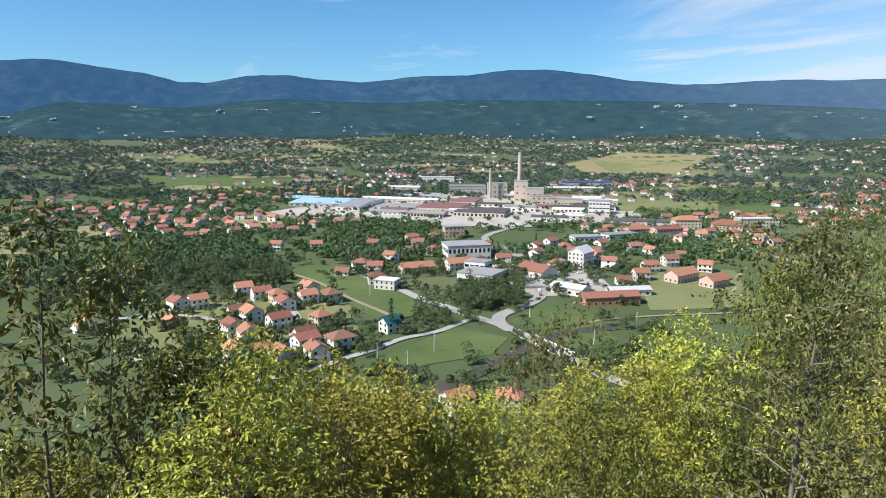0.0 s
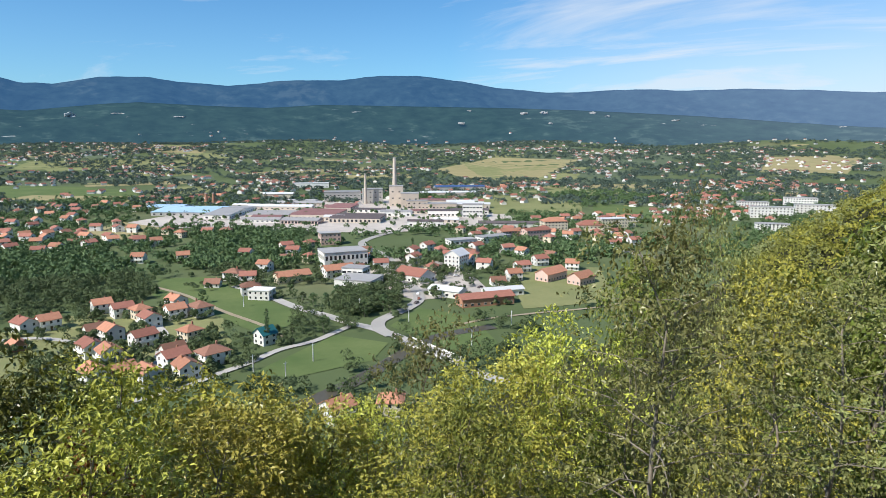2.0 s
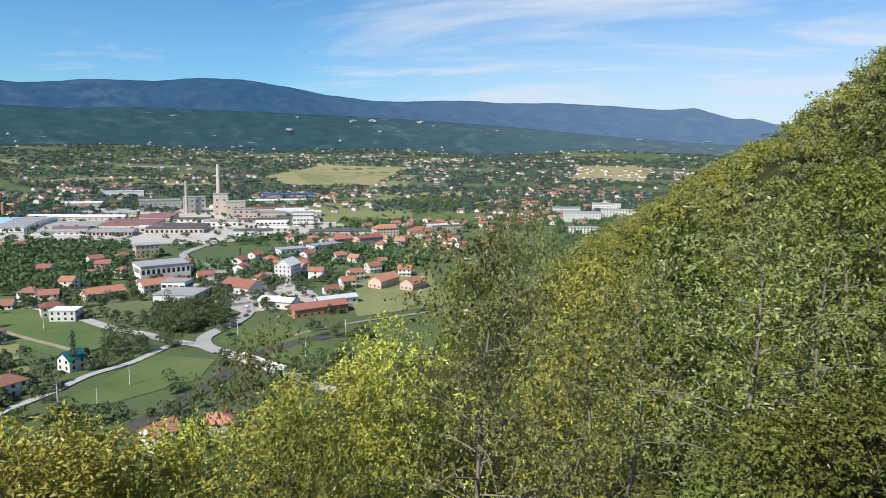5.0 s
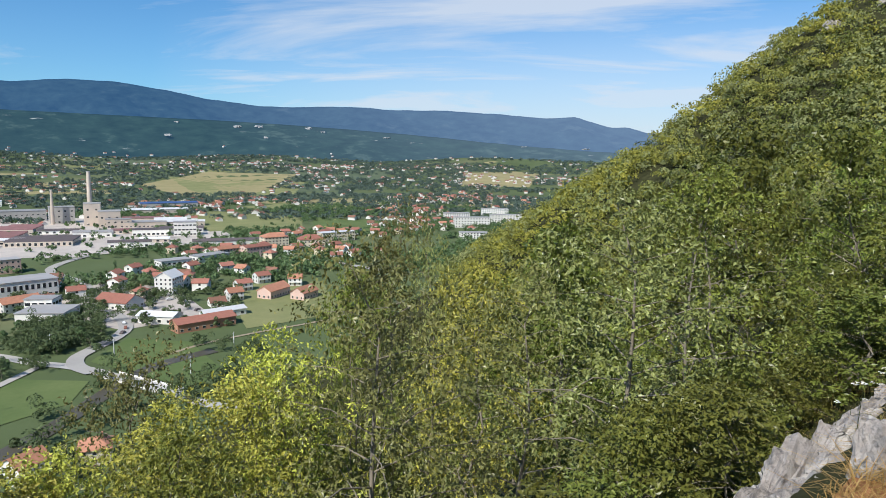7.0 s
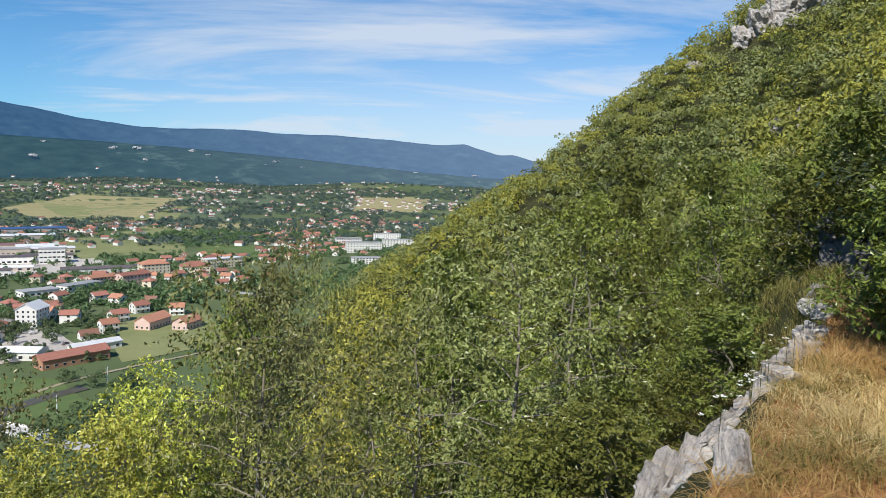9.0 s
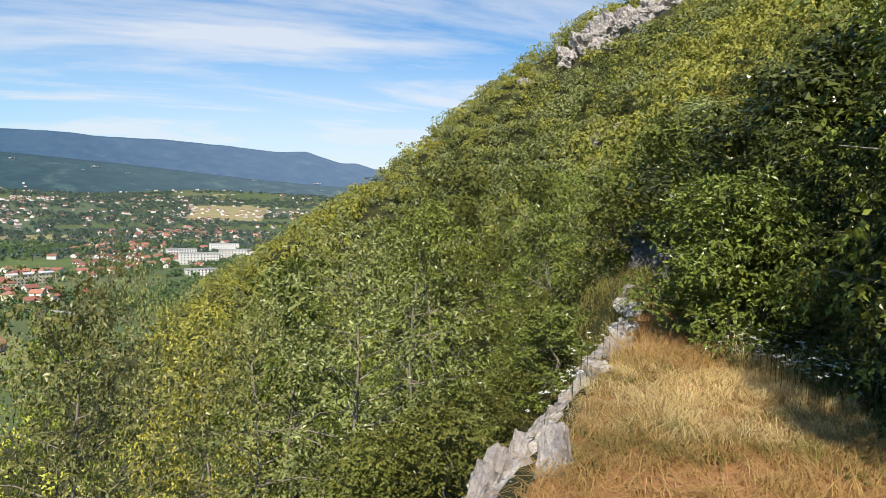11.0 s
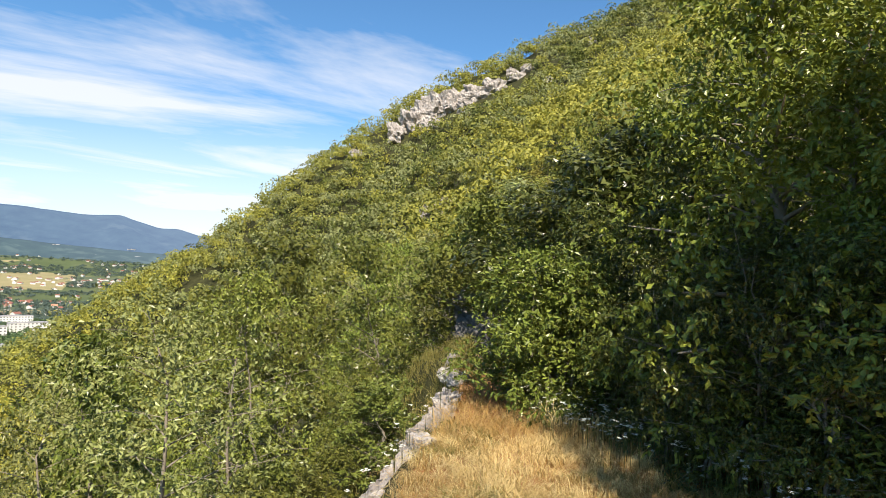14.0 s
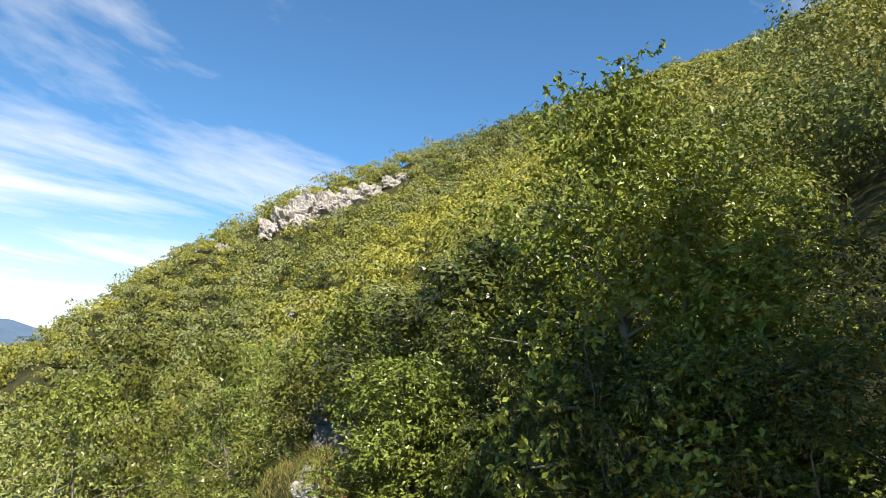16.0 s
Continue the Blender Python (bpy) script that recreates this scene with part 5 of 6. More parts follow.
VILLAGE = [(-180, 321), (-151, 366), (-141, 370), (-142, 335), (-124, 401), (-110, 390), (-99, 384), (-114, 356), (-90, 366), (-80, 381), (-84, 404), (-67, 384),
           (-103, 344), (-105, 319), (-94, 308), (-83, 289), (-92, 281), (-85, 331), (-64, 335), (-68, 314), (-64, 296), (-70, 276), (-56, 281), (-48, 298)]
hr = np.random.RandomState(4)
for i, (x, y) in enumerate(VILLAGE):
    stand((0, 1, 0, 4, 0, 1, 2, 3, 1, 0, 0, 5)[i % 12], x, y, hr.choice([38, 128, -52, 35]) + hr.uniform(-8, 8))
for i, (x, y) in enumerate([(-49, 468), (-44, 432), (-71, 459), (-109, 562), (-143, 562), (-166, 660), (-149, 649), (-137, 700), (-112, 709), (-94, 709), (28, 493), (35, 528), (135, 442), (172, 493),
                            (5, 226), (24, 227), (150, 470), (-60, 480), (120, 430), (190, 470)]):
    stand((1, 5, 3, 0, 0, 1, 0, 2)[i % 8], x, y, hr.uniform(-40, 40))

# rows of houses in the villages farther off: middle, spread, how many
for cx0, cy0, sx, sy, n in [(-260, 690, 90, 60, 36), (-420, 800, 120, 70, 40), (-180, 1100, 160, 90, 24), (360, 740, 100, 40, 24), (500, 800, 60, 40, 16), (330, 1230, 140, 40, 12), (903, 1218, 110, 120, 44), (-330, 960, 90, 70, 14), (620, 960, 90, 60, 18)]:
    for i in range(n):
        for tries in range(8):
            x, y = cx0 + hr.normal() * sx * 0.6, cy0 + hr.normal() * sy * 0.6
            if all((x - a) ** 2 + (y - b) ** 2 > 17 ** 2 for a, b in taken):
                stand(int(hr.choice([6, 7, 8, 9, 7])), x, y, hr.uniform(-60, 60))
                break


def block(kind, label, at, size, wall, roof, shape="flat", turn=0.0, storeys=1, step=6.0, win=(2.4, 1.4), rise=2.0, group="town buildings"):
    """A larger building: shed, hall or flats."""
    w, d, h = size
    root = tagged(new(kind), label, "building", group)
    root.matrix_basis = pose(*at, ground_z(*at) + 0.05, 0, 0, turn)
    taken.append(at)
    part("wall", wall_mesh(w, d, h, rise, wall, shape == "gable"), root)
    bm = bmesh.new()
    if shape == "gable":
        gable_roof(bm, w, d, h, rise, 0.6, 0.3)
    elif shape == "hip":
        hip_roof(bm, w, d, h, rise)
    elif shape == "saw":
        n = max(2, int(d / 10))
        for i in range(n):
            y0 = -d / 2 + i * d / n
            v = [bm.verts.new(p) for p in ((-w / 2, y0, h), (w / 2, y0, h), (w / 2, y0 + d / n, h), (-w / 2, y0 + d / n, h), (-w / 2, y0 + d / n * 0.8, h + rise), (w / 2, y0 + d / n * 0.8, h + rise))]
            for f in ((0, 1, 5, 4), (5, 2, 3, 4), (0, 4, 3), (1, 2, 5)):
                bm.faces.new([v[k] for k in f])
    else:
        box_bm(bm, -w / 2 - 0.4, w / 2 + 0.4, -d / 2 - 0.4, d / 2 + 0.4, h + 0.004, h + 0.5)
    part("roof", from_bm("roof", bm, roof), root)
    if storeys:
        window_parts(root, w, d, h, storeys, max(step, w / 12), win)
    return root


def stack(at, h, r, label, mat):
    root = tagged(new("factory_chimney"), label, "chimney", "factory")
    root.matrix_basis = pose(*at, ground_z(*at))
    taken.append(at)
    zs = np.linspace(-1, h, 12)
    part("shaft", mesh_of("shaft", *tube([(0, 0, z) for z in zs], [r * (1 - 0.45 * max(z, 0) / h) for z in zs], 14), mat, True), root)
    part("rim", mesh_of("rim", *tube([(0, 0, h - 0.8), (0, 0, h + 0.1), (0, 0, h + 0.1)], [r * 0.62, r * 0.62, r * 0.4], 14), GREY, True), root)


block("warehouse", "broad warehouse with pale blue sheet roof", (-165, 935), (78, 80, 4.5), GREY, ROOF_CYAN, "gable", -12, 1, 8, (3, 2), 2.5)
block("warehouse", "long warehouse with pale sheet roof", (-112, 905), (32, 110, 5), WHITE, ROOF_GREY, "gable", -12, 1, 8, (3, 2), 2)
block("warehouse", "low warehouse with pale blue sheet roof", (-205, 985), (50, 40, 4.5), GREY, ROOF_CYAN, "gable", -12, 1, 8, (3, 2), 2)
block("factory_hall", "tall pale factory block beside the chimney", (116, 985), (20, 26, 29), BEIGE, ROOF_GREY, "flat", -8, 3, 7, (2.5, 2))
block("factory_hall", "pale concrete factory block", (133, 962), (26, 26, 20), BEIGE, ROOF_GREY, "flat", -8, 2, 7, (2.5, 2))
block("factory_hall", "low pale concrete annexe below the factory block", (140, 938), (30, 16, 11), BEIGE, ROOF_GREY, "flat", -8, 2, 7, (2.5, 2))
block("factory_hall", "grey factory block beside the smaller chimney", (84, 1030), (30, 20, 22), GREY, ROOF_GREY, "flat", 0, 3, 7, (2.5, 2))
stack((117, 1015), 70, 4.2, "tall pale concrete factory chimney", BEIGE)
stack((72, 1012), 46, 2.6, "slender pale factory chimney", BEIGE)
block("factory_hall", "long white factory hall", (-12, 1364), (70, 22, 9), WHITE, ROOF_WHITE, "flat", 0, 1, 7)
block("factory_hall", "pale greenish factory hall with rows of windows", (40, 1085), (58, 30, 14), GREY, ROOF_GREY, "flat", 0, 2, 6)
block("factory_hall", "broad factory hall with dull red saw-tooth roof", (2, 862), (58, 60, 5), BEIGE, TILE_MAROON, "saw", -16, 1, 5)
block("factory_hall", "low white-fronted factory hall with pale roof", (-18, 795), (44, 26, 4.5), PINK, ROOF_GREY, "gable", -16, 1, 4, (2.6, 2.6))
block("factory_hall", "long dark-roofed hall with white pillars", (48, 805), (62, 44, 5), BEIGE, ROOF_DARK, "saw", -16, 1, 4, (2.6, 3.0))
block("factory_hall", "factory hall with dull pink roof", (34, 925), (34, 50, 6), BEIGE, TILE_MAROON, "saw", -16, 1, 5)
block("factory_hall", "broad factory hall with pale grey roof", (-57, 870), (56, 44, 4), BEIGE, ROOF_GREY, "saw", -16, 1, 6)
block("factory_hall", "low white factory store", (-66, 815), (48, 14, 3.6), WHITE, ROOF_GREY, "gable", -16, 1, 6)
block("factory_hall", "beige factory hall beyond the warehouses", (-62, 1120), (48, 26, 9), CREAM, ROOF_WHITE, "gable", -6, 1, 6)
block("factory_hall", "long factory hall with pale roof", (-50, 960), (90, 18, 4.5), BEIGE, ROOF_WHITE, "gable", -14, 1, 6)
block("factory_hall", "long factory hall with brown roof", (-30, 1010), (80, 18, 4.5), BEIGE, ROOF_GREY, "gable", -14, 1, 6)
block("factory_hall", "low pale wing beside the factory block", (172, 935), (50, 26, 7), BEIGE, ROOF_GREY, "flat", -10, 1, 5)
block("factory_hall", "long low pale hall beyond the factory block", (224, 1135), (96, 20, 6), BEIGE, ROOF_WHITE, "gable", -4, 1, 8)
block("factory_hall", "pale pink hall beside the office wing", (205, 945), (40, 26, 8), BEIGE, ROOF_WHITE, "gable", -10, 1, 5)
block("factory_hall", "pale office wing with rows of windows", (194, 820), (25, 16, 16), WHITE, ROOF_GREY, "flat", -12, 3, 4, (3, 1.6))
block("factory_hall", "pale low factory wing", (160, 840), (40, 20, 7), WHITE, ROOF_DARK, "flat", -12, 1, 5, (3, 2))
block("workshop", "long dark-roofed workshop with a row of windows", (212, 705), (74, 12, 6), WHITE, ROOF_DARK, "gable", -14, 1, 4, (2.4, 1.6))
block("workshop", "long white flat-roofed workshop building", (162, 600), (32, 14, 8), WHITE, ROOF_GREY, "flat", 22, 2, 4, (2.4, 1.4))
block("workshop", "long white flat-roofed workshop building", (128, 585), (26, 14, 8), WHITE, ROOF_GREY, "flat", 10, 2, 4, (2.4, 1.4))
block("apartment_house", "orange-pink apartment house with tiled roof", (186, 626), (24, 13, 9), PINK, TILE_ORANGE, "gable", 15, 3, 3.4, (1.4, 1.4))
block("apartment_house", "tall pink apartment house with red roof", (211, 620), (28, 13, 10), PINK, TILE_RED, "gable", 15, 3, 3.4, (1.4, 1.4))
block("apartment_house", "yellow apartment house with orange roof", (248, 670), (26, 16, 12), CREAM, TILE_ORANGE, "hip", 0, 4, 3.4, (1.4, 1.4), 4)
block("apartment_house", "house with large red hipped roof", (286, 662), (27, 16, 8), CREAM, TILE_RED, "hip", -10, 2, 3.4, (1.4, 1.4), 5)
block("apartment_house", "long cream apartment house", (331, 694), (42, 13, 10), CREAM, ROOF_WHITE, "flat", 4, 3, 3.4, (1.4, 1.4))
block("warehouse", "long low hall with blue roof", (267, 1241), (96, 24, 8), GREY, ROOF_BLUE, "gable", -2, 1, 8)
block("school", "white public building with tall windows and flat roof", (18, 516), (34, 24, 13), WHITE, ROOF_GREY, "flat", 12, 2, 3.2, (1.8, 3.2))
block("apartment_house", "pink flat-roofed apartment block", (10, 630), (19, 14, 11), PINK, ROOF_GREY, "flat", 10, 3, 3.2, (1.4, 1.4))
block("shop", "white hall with wide stepped roof", (26, 440), (26, 22, 6.5), WHITE, ROOF_GREY, "flat", -28, 1, 4, (3, 1.8))
block("shop", "upper storey of glass on a white hall", (25, 462), (16, 12, 9.5), WHITE, ROOF_GREY, "flat", -28, 2, 4, (3, 1.8))
block("shop", "low hall with red and grey gable roof", (66, 455), (24, 16, 5), WHITE, TILE_RED, "gable", -50, 1, 4, (1.6, 1.4), 4)
block("house", "long house with orange tiled roof", (-19, 466), (24, 11, 5), CREAM, TILE_ORANGE, "gable", 22, 1, 3.4, (1.2, 1.4), 3)
block("house", "long house with orange tiled roof", (13, 478), (22, 11, 6), WHITE, TILE_ORANGE, "gable", 22, 2, 3.4, (1.2, 1.4), 3)
block("house", "white flat-roofed house in the trees", (-36, 418), (14, 10, 6), WHITE, WHITE, "flat", -20, 2, 3.4, (1.2, 1.4))
block("apartment_house", "tall white gabled house", (103, 486), (16, 13, 12), WHITE, ROOF_WHITE, "gable", 50, 4, 3.2, (1.2, 1.4), 4)
block("house", "white house with teal roof beside the lane", (-27, 323), (8, 8, 5.5), WHITE, ROOF_TEAL, "gable", 40, 2, 3.0, (1.2, 1.4), 3)
block("warehouse", "long shed with dark red sheet roof", (98, 380), (34, 12, 5), BRICKWALL, TILE_RED, "gable", 10, 1, 4, (1.6, 1.2), 2.2)
block("warehouse", "open shed with pale sheet roof", (80, 405), (22, 12, 4.5), WHITE, ROOF_WHITE, "gable", -40, 1, 5, (2, 1.5), 1.6)
block("warehouse", "low shed with pale roof in the yard", (115, 400), (26, 9, 4), WHITE, ROOF_WHITE, "gable", 8, 1, 5, (2, 1.5), 1.4)
block("house", "long house with bright orange roof", (162, 440), (23, 11, 5.5), PINK, TILE_ORANGE, "gable", 35, 1, 3.2, (1.2, 1.4), 3.4)
block("house", "house with bright orange roof", (178, 424), (17, 11, 5), PINK, TILE_ORANGE, "gable", 32, 1, 3.2, (1.2, 1.4), 3.4)
for at, size, turn in [((565, 745), (50, 13, 14), -25), ((650, 765), (56, 13, 13), -25), ((480, 628), (34, 14, 9), -27), ((600, 830), (40, 12, 12), -20), ((700, 860), (44, 14, 13), -30)]:
    block("apartment_house", "long white apartment block with rows of windows", at, size, WHITE, ROOF_GREY, "flat", turn, 4, 3.6, (1.6, 1.4))

for i, (x, y, w, d) in enumerate([(-90, 985, 60, 14), (-120, 930, 50, 14), (30, 930, 40, 16), (70, 900, 44, 14), (20, 815, 24, 12), (100, 850, 40, 16), (140, 870, 36, 14), (200, 860, 50, 18),
                                  (215, 930, 60, 20), (-30, 1050, 60, 16), (-60, 830, 36, 14), (120, 740, 40, 10), (150, 770, 30, 10), (60, 1090, 50, 16), (180, 1000, 50, 20), (-170, 960, 40, 16)]):
    wall, roof, lab = ((BEIGE, ROOF_WHITE, "low beige factory shed with pale roof"), (WHITE, ROOF_GREY, "low white factory shed with grey roof"), (BEIGE, TILE_MAROON, "low beige factory shed with dull red roof"),
                       (WHITE, ROOF_DARK, "low white factory shed with dark roof"))[i % 4]
    block("factory_hall", lab, (x, y), (w, d, 4 + i % 3), wall, roof, "gable", -18 + (i % 3) * 2, 1, 7, (3, 2), 1.6)
for cx0, cy0, sx, sy, n in [(70, 520, 40, 50, 12), (220, 640, 60, 40, 14), (-10, 560, 40, 40, 8), (300, 600, 40, 40, 8), (150, 540, 30, 30, 6)]:
    for i in range(n):
        for tries in range(8):
            x, y = cx0 + hr.normal() * sx * 0.6, cy0 + hr.normal() * sy * 0.6
            if all((x - a) ** 2 + (y - b) ** 2 > 19 ** 2 for a, b in taken) and min(math.hypot(x - a, y - b) for a, b in [(61, 436), (57, 463), (56, 511), (56, 554), (49, 590), (61, 401), (61, 487), (56, 533)]) > 14:
                stand(int(hr.choice([6, 7, 8, 9, 7])), x, y, hr.uniform(-60, 60))
                break

def inside(x, y, poly):
    p = np.array(poly, float)
    r = np.zeros(x.shape, bool)
    for i in range(len(p)):
        (ax, ay), (bx_, by_) = p[i], p[i - 1]
        hit = ((ay > y) != (by_ > y)) & (x < (bx_ - ax) * (y - ay) / (by_ - ay + 1e-9) + ax)
        r ^= hit
    return r


def land_z(x, y):
    """The plain, or the foothills where they stand higher."""
    x, y = np.asarray(x, float), np.asarray(y, float)
    d, az = np.hypot(x, y), np.degrees(np.arctan2(x, y))
    f = np.clip((d - 2800) / 950, 0, 1)
    foot = FLOOR + (1.6 + 3750 * np.tan(np.radians(interp(az, FOOT))) - FLOOR) * f ** 1.1
    foot += waves(x, y, 0.006, 21) * 34 * np.sin(math.pi * f) + waves(x, y, 0.03, 22) * 8.5 * (0.2 + np.sin(math.pi * f))
    return np.where(f > 0, np.maximum(height(x, y), foot), height(x, y))


# houses too far off to pick apart
far = []
for i in range(5200):
    az, d = hr.uniform(-46, 50), math.sqrt(hr.uniform(1000 ** 2, 3450 ** 2))
    x, y = polar(az, d)
    dens = 0.12 + 0.88 * (waves(np.array([x]), np.array([y]), 0.006, 71)[0] + 0.6 * waves(np.array([x]), np.array([y]), 0.02, 72)[0] > 0.08)
    if d > 2850:
        dens *= max(0.0, 0.55 - (d - 2850) / 900)
    if hr.rand() > dens or inside(np.array([x]), np.array([y]), [(335, 1900), (600, 2250), (860, 2100), (530, 1574), (360, 1533)])[0]:
        continue
    far.append((x, y, hr.uniform(8, 13), hr.uniform(7, 10), hr.uniform(2.5, 5), hr.uniform(0, math.pi), i))
Vw, Fw, Vr, Fr = [], [], [], []
far_z = land_z([p[0] for p in far], [p[1] for p in far])
for (x, y, w, d, h, a, i), z in zip(far, far_z):
    c, s = math.cos(a), math.sin(a)
    loc = lambda u, v, q: (x + c * u - s * v, y + s * u + c * v, z + q)
    n = len(Vw)
    Vw += [loc(-w / 2, -d / 2, -1), loc(w / 2, -d / 2, -1), loc(w / 2, d / 2, -1), loc(-w / 2, d / 2, -1), loc(-w / 2, -d / 2, h), loc(w / 2, -d / 2, h), loc(w / 2, d / 2, h), loc(-w / 2, d / 2, h),
           loc(-w / 2, 0, h + 2.6), loc(w / 2, 0, h + 2.6)]
    Fw += [(n, n + 1, n + 5, n + 4), (n + 1, n + 2, n + 6, n + 5), (n + 2, n + 3, n + 7, n + 6), (n + 3, n, n + 4, n + 7), (n + 4, n + 8, n + 7, n + 7), (n + 5, n + 6, n + 9, n + 9)]
    n = len(Vr)
    Vr += [loc(-w / 2 - 0.5, -d / 2 - 0.5, h - 0.3), loc(w / 2 + 0.5, -d / 2 - 0.5, h - 0.3), loc(w / 2 + 0.5, 0, h + 2.7), loc(-w / 2 - 0.5, 0, h + 2.7), loc(w / 2 + 0.5, d / 2 + 0.5, h - 0.3), loc(-w / 2 - 0.5, d / 2 + 0.5, h - 0.3)]
    Fr += [(n, n + 1, n + 2, n + 3), (n + 3, n + 2, n + 4, n + 5)]
tri = [f[:3] for f in Fw if f[2] == f[3]]
quad = [f for f in Fw if f[2] != f[3]]
tri2 = [t for f in quad for t in ((f[0], f[1], f[2]), (f[0], f[2], f[3]))]
town = tagged(new("distant_houses"), "many small white houses with red roofs across the valley", "houses", kind="stuff")
part("walls", mesh_of("walls", Vw, tri + tri2, WHITE), town)
Fr = np.array(Fr)
warm = (np.arange(len(Fr)) // 2 * 7) % 5 < 3
part("roofs", mesh_of("roofs", Vr, Fr[warm], TILE_RED), town)
part("roofs", mesh_of("roofs", Vr, Fr[~warm], TILE_BROWN), town)


# ---- valley trees ----
vr = np.random.RandomState(21)
WOODS = [([(-289, 493), (-275, 631), (-222, 709), (-130, 493), (-97, 436), (-131, 400), (-168, 384), (-230, 360)], 900),
         ([(-130, 568), (-91, 732), (-15, 709), (-7, 541), (-59, 490)], 480), ([(-4, 358), (17, 427), (50, 436), (44, 380), (24, 363)], 110),
         ([(120, 560), (130, 640), (230, 600), (260, 500), (190, 510)], 190), ([(200, 760), (330, 820), (330, 740), (240, 720)], 110)]
tx, ty = [], []
for poly, n in WOODS:
    p = np.array(poly)
    x, y = vr.uniform(p[:, 0].min(), p[:, 0].max(), n * 3), vr.uniform(p[:, 1].min(), p[:, 1].max(), n * 3)
    k = np.where(inside(x, y, poly))[0][:n]
    tx.append(x[k])
    ty.append(y[k])
# hedges and single trees everywhere else
x, y = vr.uniform(-560, 760, 22000), vr.uniform(250, 1150, 22000)
k = (waves(x, y, 0.03, 81) + 0.5 * waves(x, y, 0.1, 82) > -0.06) & (vr.rand(22000) < 0.62)
tx.append(x[k])
ty.append(y[k])
for a, b in taken:
    ang = vr.uniform(0, 6.28, 8)
    r = vr.uniform(7.5, 15, 8)
    tx.append(a + r * np.cos(ang))
    ty.append(b + r * np.sin(ang))
tx, ty = np.concatenate(tx), np.concatenate(ty)
yard_x, yard_y = vr.uniform(-230, 240, 260), vr.uniform(740, 1080, 260)
OPEN = [[(-113, 493), (-79, 493), (-8, 370), (-28, 336), (-66, 390), (-104, 436)], [(-31, 279), (8, 331), (32, 312), (22, 287), (-11, 272)], [(35, 341), (58, 376), (83, 352), (85, 303), (69, 279), (49, 312)],
        [(-256, 746), (-226, 838), (-161, 766), (-190, 660), (-232, 700)], [(440, 940), (489, 870), (434, 781), (367, 781)], [(-230, 800), (-160, 960), (60, 1120), (240, 1010), (240, 760), (60, 690), (-120, 770)],
        [(148, 493), (212, 472), (181, 370), (117, 364)], [(277, 1178), (353, 1070), (310, 870), (227, 838)],
        [(283, 1100), (426, 1028), (345, 822), (247, 866)],
        [(425, 967), (477, 868), (414, 753), (351, 807)]]
ok = np.ones(tx.shape, bool)
for poly in OPEN:
    ok &= ~inside(tx, ty, poly) | ((vr.rand(len(tx)) < 0.05) & (np.hypot(tx, ty) > 450))
near_house = np.full(tx.shape, 1e9)
for a, b in taken:
    near_house = np.minimum(near_house, np.hypot(tx - a, ty - b))
ok &= near_house > 6.5
ROADS = [(35, 326), (26, 339), (14, 352), (2, 370), (31, 350), (38, 361), (52, 379), (61, 401), (61, 436), (57, 463), (56, 511), (45, 306), (58, 285), (6, 333), (24, 276), (11, 260), (37, 294), (-5, 244)]
for a, b in ROADS:
    ok &= np.hypot(tx - a, ty - b) > 8
ok &= uphill(tx, ty) < -150
tx, ty, near_house = np.concatenate([tx[ok], yard_x]), np.concatenate([ty[ok], yard_y]), np.concatenate([near_house[ok], np.full(260, 10.0)])
nh = near_house
tall = np.where(nh < 14, vr.uniform(3.0, 7.5, len(tx)), vr.uniform(3.0, 11.0, len(tx)))
wide = np.where(nh < 14, vr.uniform(1.4, 2.9, len(tx)), 1.2 + tall * vr.uniform(0.25, 0.42, len(tx)))
dist = np.hypot(tx, ty)
for name, sel, per, leaf in (("valley_trees", dist < 520, 260, 0.8), ("valley_hedges", dist >= 520, 44, 2.0)):
    V, F = clump_cloud(vr, tx[sel], ty[sel], height(tx[sel], ty[sel]), tall[sel], wide[sel], per, leaf)
    tagged(new(name, mesh_of(name, V, F, VALLEY_LEAF)), "dark green trees and hedges in the valley", "trees", kind="stuff")
n = 17000
az, d = vr.uniform(-48, 52, n), np.sqrt(vr.uniform(1000 ** 2, 3080 ** 2, n))
x, y = d * np.sin(np.radians(az)), d * np.cos(np.radians(az))
k = (waves(x, y, 0.012, 91) + 0.5 * waves(x, y, 0.04, 92) > -0.22)
for poly in ([(335, 1900), (600, 2250), (860, 2100), (530, 1574), (360, 1533)], [(-722, 1533), (-482, 1475), (-317, 1310), (-263, 980), (-415, 1070)], [(1146, 1577), (1305, 1449), (1671, 1792), (1474, 1957)]):
    k &= ~inside(x, y, poly)
x, y = x[k], y[k]
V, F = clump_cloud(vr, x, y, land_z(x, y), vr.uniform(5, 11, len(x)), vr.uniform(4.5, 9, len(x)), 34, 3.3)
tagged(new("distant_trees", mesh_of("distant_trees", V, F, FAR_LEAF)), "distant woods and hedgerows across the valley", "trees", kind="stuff")

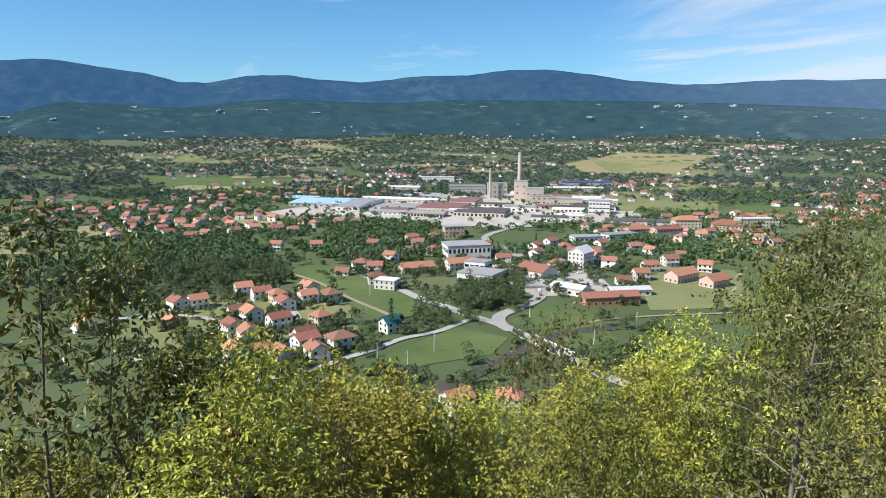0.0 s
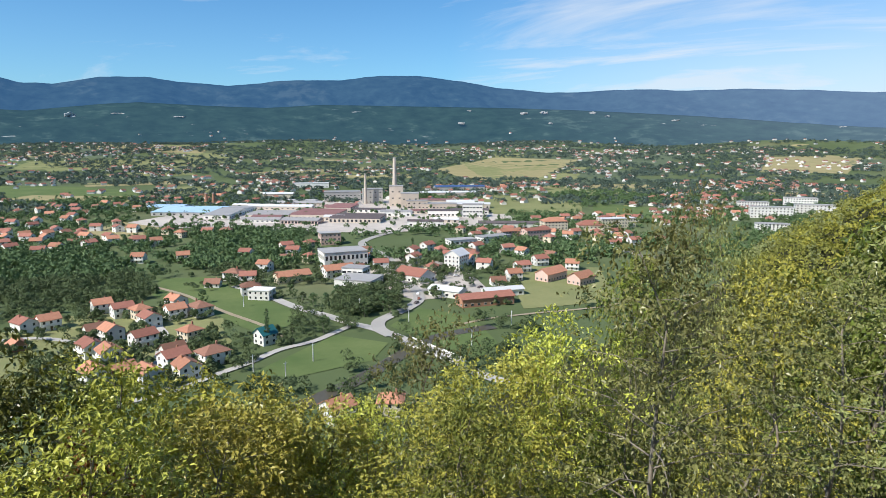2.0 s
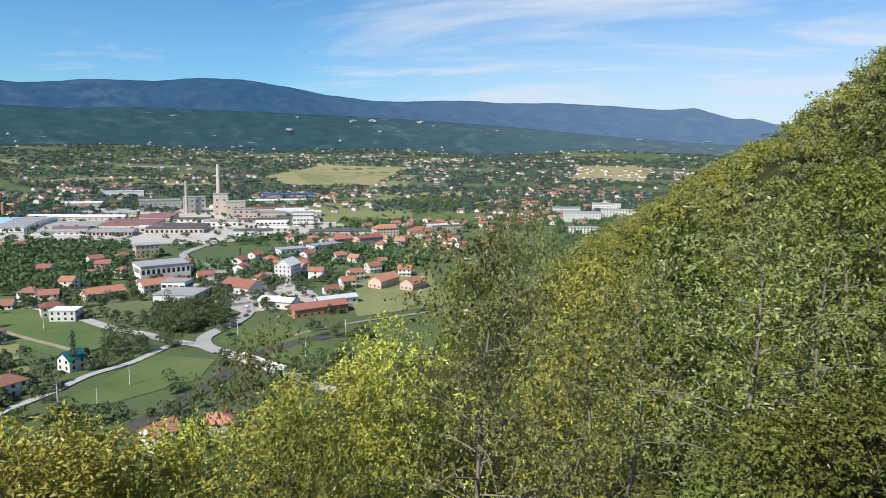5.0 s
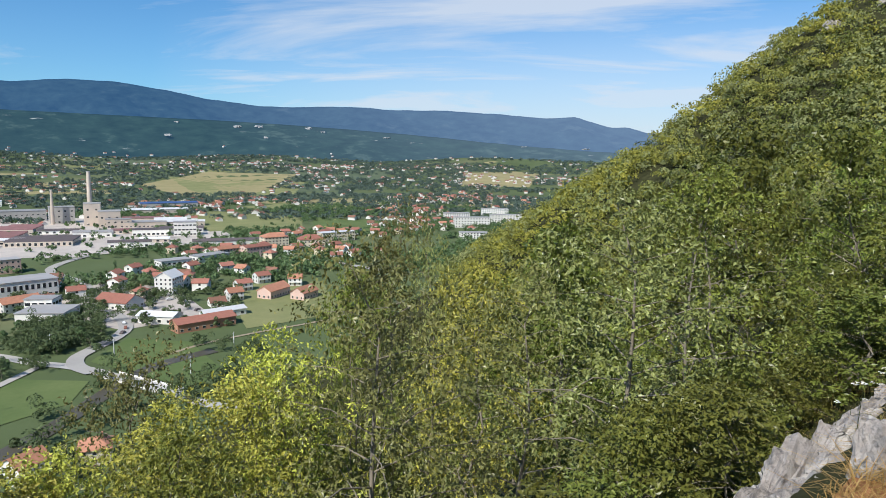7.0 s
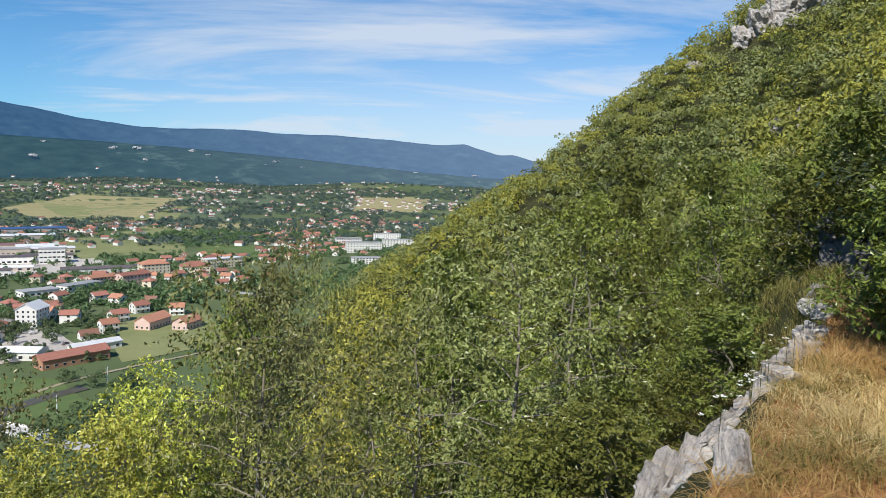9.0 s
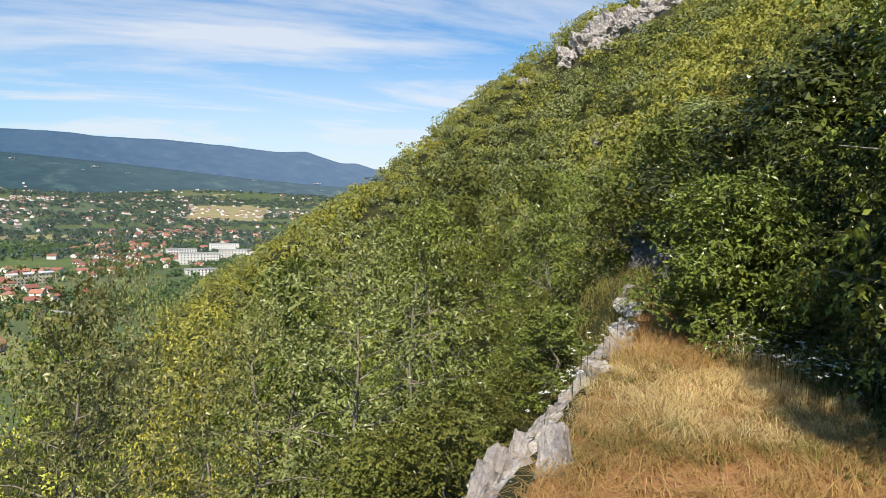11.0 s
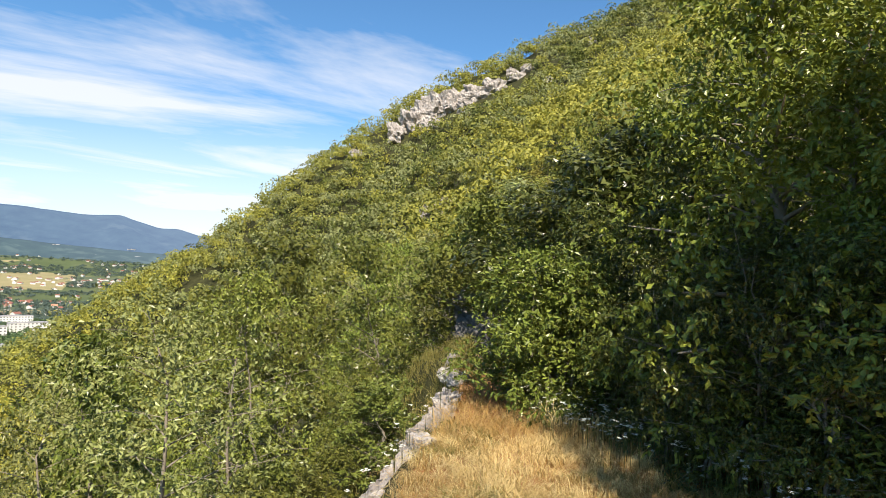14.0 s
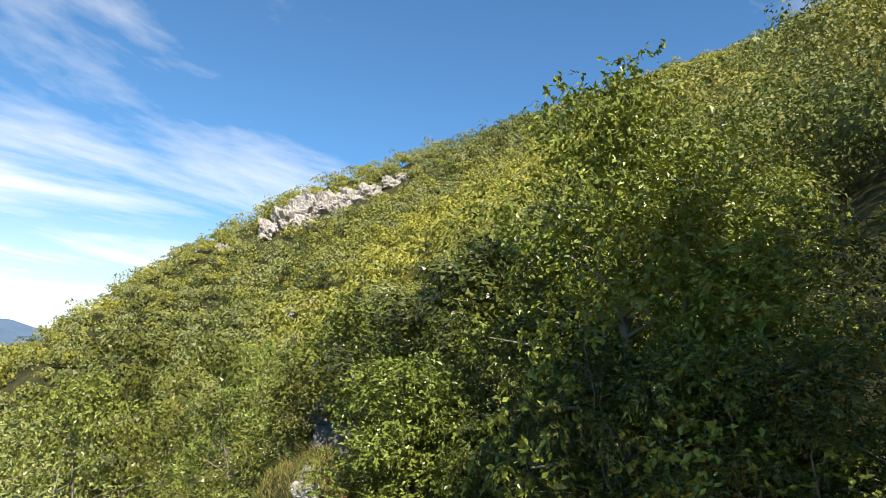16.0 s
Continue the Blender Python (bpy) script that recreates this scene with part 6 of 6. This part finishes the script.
# single trees that stand out between the buildings
ROUND = [make_tree(70 + i, 8, 3.4, 1300, 0.62, VALLEY_LEAF, 0.16, 18, plain=True) for i in range(2)]
POPLAR = make_tree(74, 12, 1.5, 1300, 0.55, VALLEY_LEAF, 0.08, 24, plain=True)
tr = np.random.RandomState(44)
for x, y in [(1, 335), (51, 453), (71, 398), (-17, 415), (11, 415), (18, 378), (27, 369), (36, 376), (46, 381), (-4, 392), (-59, 453), (-70, 412), (24, 363), (39, 366), (-11, 400), (3, 396), (138, 527), (152, 540)]:
    plant("tree", "round dark green tree among the town's buildings", "tree", "trees in the town", x, y, tr.uniform(7.0, 10.0), 8, tr.uniform(0, 6), ROUND[tr.randint(2)], 0.1, tr.uniform(0.9, 1.2))
for x, y in [(66, 535), (85, 597), (79, 535), (88, 528), (84, 453), (41, 540), (33, 530), (127, 545), (-28, 345), (-14, 320), (-26, 320), (101, 540), (113, 553)]:
    plant("tree", "tall slender dark tree standing in the town", "tree", "trees in the town", x, y, tr.uniform(9.0, 14.0), 12, tr.uniform(0, 6), POPLAR, 0.1, tr.uniform(0.9, 1.3))


# ---- small things of the valley ----
def utility_pole(x, y, h=8.5):
    root = tagged(new("utility_pole"), "pale concrete utility pole standing in the meadow", "pole", "utility poles")
    root.matrix_basis = pose(x, y, ground_z(x, y), 0, 0, 25)
    part("post", mesh_of("post", *tube([(0, 0, -0.5), (0, 0, h * 0.5), (0, 0, h)], [0.26, 0.22, 0.17], 8), ROOF_WHITE, True), root)
    part("crossarm", box_mesh("crossarm", -0.9, 0.9, -0.08, 0.08, h - 0.7, h - 0.55, METAL), root)
    return root


for x, y in [(-4, 291), (22, 372), (71, 299), (47, 347), (-29, 280), (-15, 268), (-45, 398), (100, 330)]:
    utility_pole(x, y)


def car_proto(mat, label):
    root = tagged(new("car"), label, "car", "cars on the road")
    bm = bmesh.new()
    prof = [(-2.1, 0.35), (-2.1, 0.85), (-1.2, 0.95), (-0.7, 1.42), (0.9, 1.42), (1.5, 0.98), (2.1, 0.9), (2.1, 0.35)]
    rows = [[bm.verts.new((x, y * (0.86 if z > 1.2 else 1), z)) for x, z in prof] for y in (-0.85, 0.85)]
    bm.faces.new(rows[0]), bm.faces.new(rows[1][::-1])
    for i in range(len(prof)):
        j = (i + 1) % len(prof)
        bm.faces.new((rows[0][j], rows[0][i], rows[1][i], rows[1][j]))
    bmesh.ops.recalc_face_normals(bm, faces=bm.faces)
    part("body", from_bm("body", bm, mat), root)
    part("windscreen", box_mesh("windscreen", -0.85, 1.0, -0.8, 0.8, 1.0, 1.36, GLASS), root)
    wheel = mesh_of("wheel", *tube([(0, -0.1, 0), (0, -0.1, 0), (0, 0.1, 0), (0, 0.1, 0)], [0.02, 0.32, 0.32, 0.02], 12), ROOF_DARK)
    for x in (-1.3, 1.35):
        for y in (-0.8, 0.8):
            part("wheel", wheel, root, m=pose(x, y, 0.32))
    return root


CARS = [car_proto(ROOF_DARK, "dark car driving on the road"), car_proto(ROOF_WHITE, "white car parked in town"), car_proto(TILE_RED, "red car parked in town")]
for i, (x, y, a) in enumerate([(57, 386, 55), (61, 408, 85), (60, 396, 80), (70, 430, 20), (75, 440, 20), (64, 470, 100), (90, 470, 10), (97, 460, 10), (120, 415, 10), (105, 420, 30), (48, 520, 15), (54, 530, 15)]):
    m = pose(x, y, ground_z(x, y) + 0.56, 0, 0, a)
    if i < 3:
        CARS[i].matrix_basis = m
    else:
        copy_thing(CARS[i % 3], m)

# the road bridge
root = tagged(new("bridge"), "pale concrete road bridge over the river", "bridge")
a, b = Vector((41, 314)), Vector((60, 278))
ang, span = math.degrees(math.atan2(b.y - a.y, b.x - a.x)), (b - a).length
mid = (a + b) / 2
root.matrix_basis = pose(mid.x, mid.y, ground_z(mid.x, mid.y), 0, 0, ang)
part("deck", box_mesh("deck", -span / 2, span / 2, -4.0, 4.0, -0.4, 0.46, GREY), root)
for s in (-1, 1):
    part("parapet", box_mesh("parapet", -span / 2, span / 2, s * 4.0 - 0.15, s * 4.0 + 0.15, 0.462, 1.3, WHITE), root)
    part("abutment", box_mesh("abutment", s * span / 2 - 1, s * span / 2 + 1, -3.8, 3.8, -2.0, -0.41, GREY), root)

# brick stubs in the factory yard
for x, y in [(-163, 1035), (-153, 1037)]:
    stack((x, y), 18, 3.2, "short red brick factory tower", BRICKWALL)


# ---- pale cliffs on the far foothills ----
def cliff(az, el, w, h, seed):
    d = 3080.0
    for k in range(60):
        d = 2650 + k * 18
        f = (d - 2650) / 1100
        if f > 1:
            break
        z = FLOOR + (1.6 + 3750 * math.tan(radians(interp(az, FOOT))) - FLOOR) * f ** 1.1
        if z > 1.6 + d * math.tan(radians(el)):
            break
    x, y = polar(az, d + 24)
    ob = new("cliff", rock_mesh(seed, w * 0.8, 26, h * 0.8, 6, 0.45, 11, CLIFF_FAR))
    ob.matrix_basis = pose(x, y, 1.6 + (d + 24) * math.tan(radians(el)), 0, 0, -az)
    return tagged(ob, "pale bare cliff on the wooded foothill", "cliff", "cliffs on the foothills")


for i, (az, el, w, h) in enumerate([(-32.8, 0.9, 50, 14), (-30.0, 0.9, 16, 8), (-24.6, 1.9, 18, 8), (-18.2, 1.6, 26, 16), (-15.1, 1.8, 34, 4), (-10.6, 1.6, 40, 4), (12.9, 2.2, 14, 6), (12.3, 1.2, 16, 6),
                                    (17.6, 2.0, 22, 8), (19.2, 2.05, 24, 8), (19.8, 1.1, 14, 12), (23.2, 2.0, 22, 8), (24.4, 1.7, 20, 7), (29.8, 1.35, 22, 6), (41.4, 0.8, 20, 4), (46.6, 0.7, 20, 4)]):
    cliff(az, el, w, h, 200 + i)
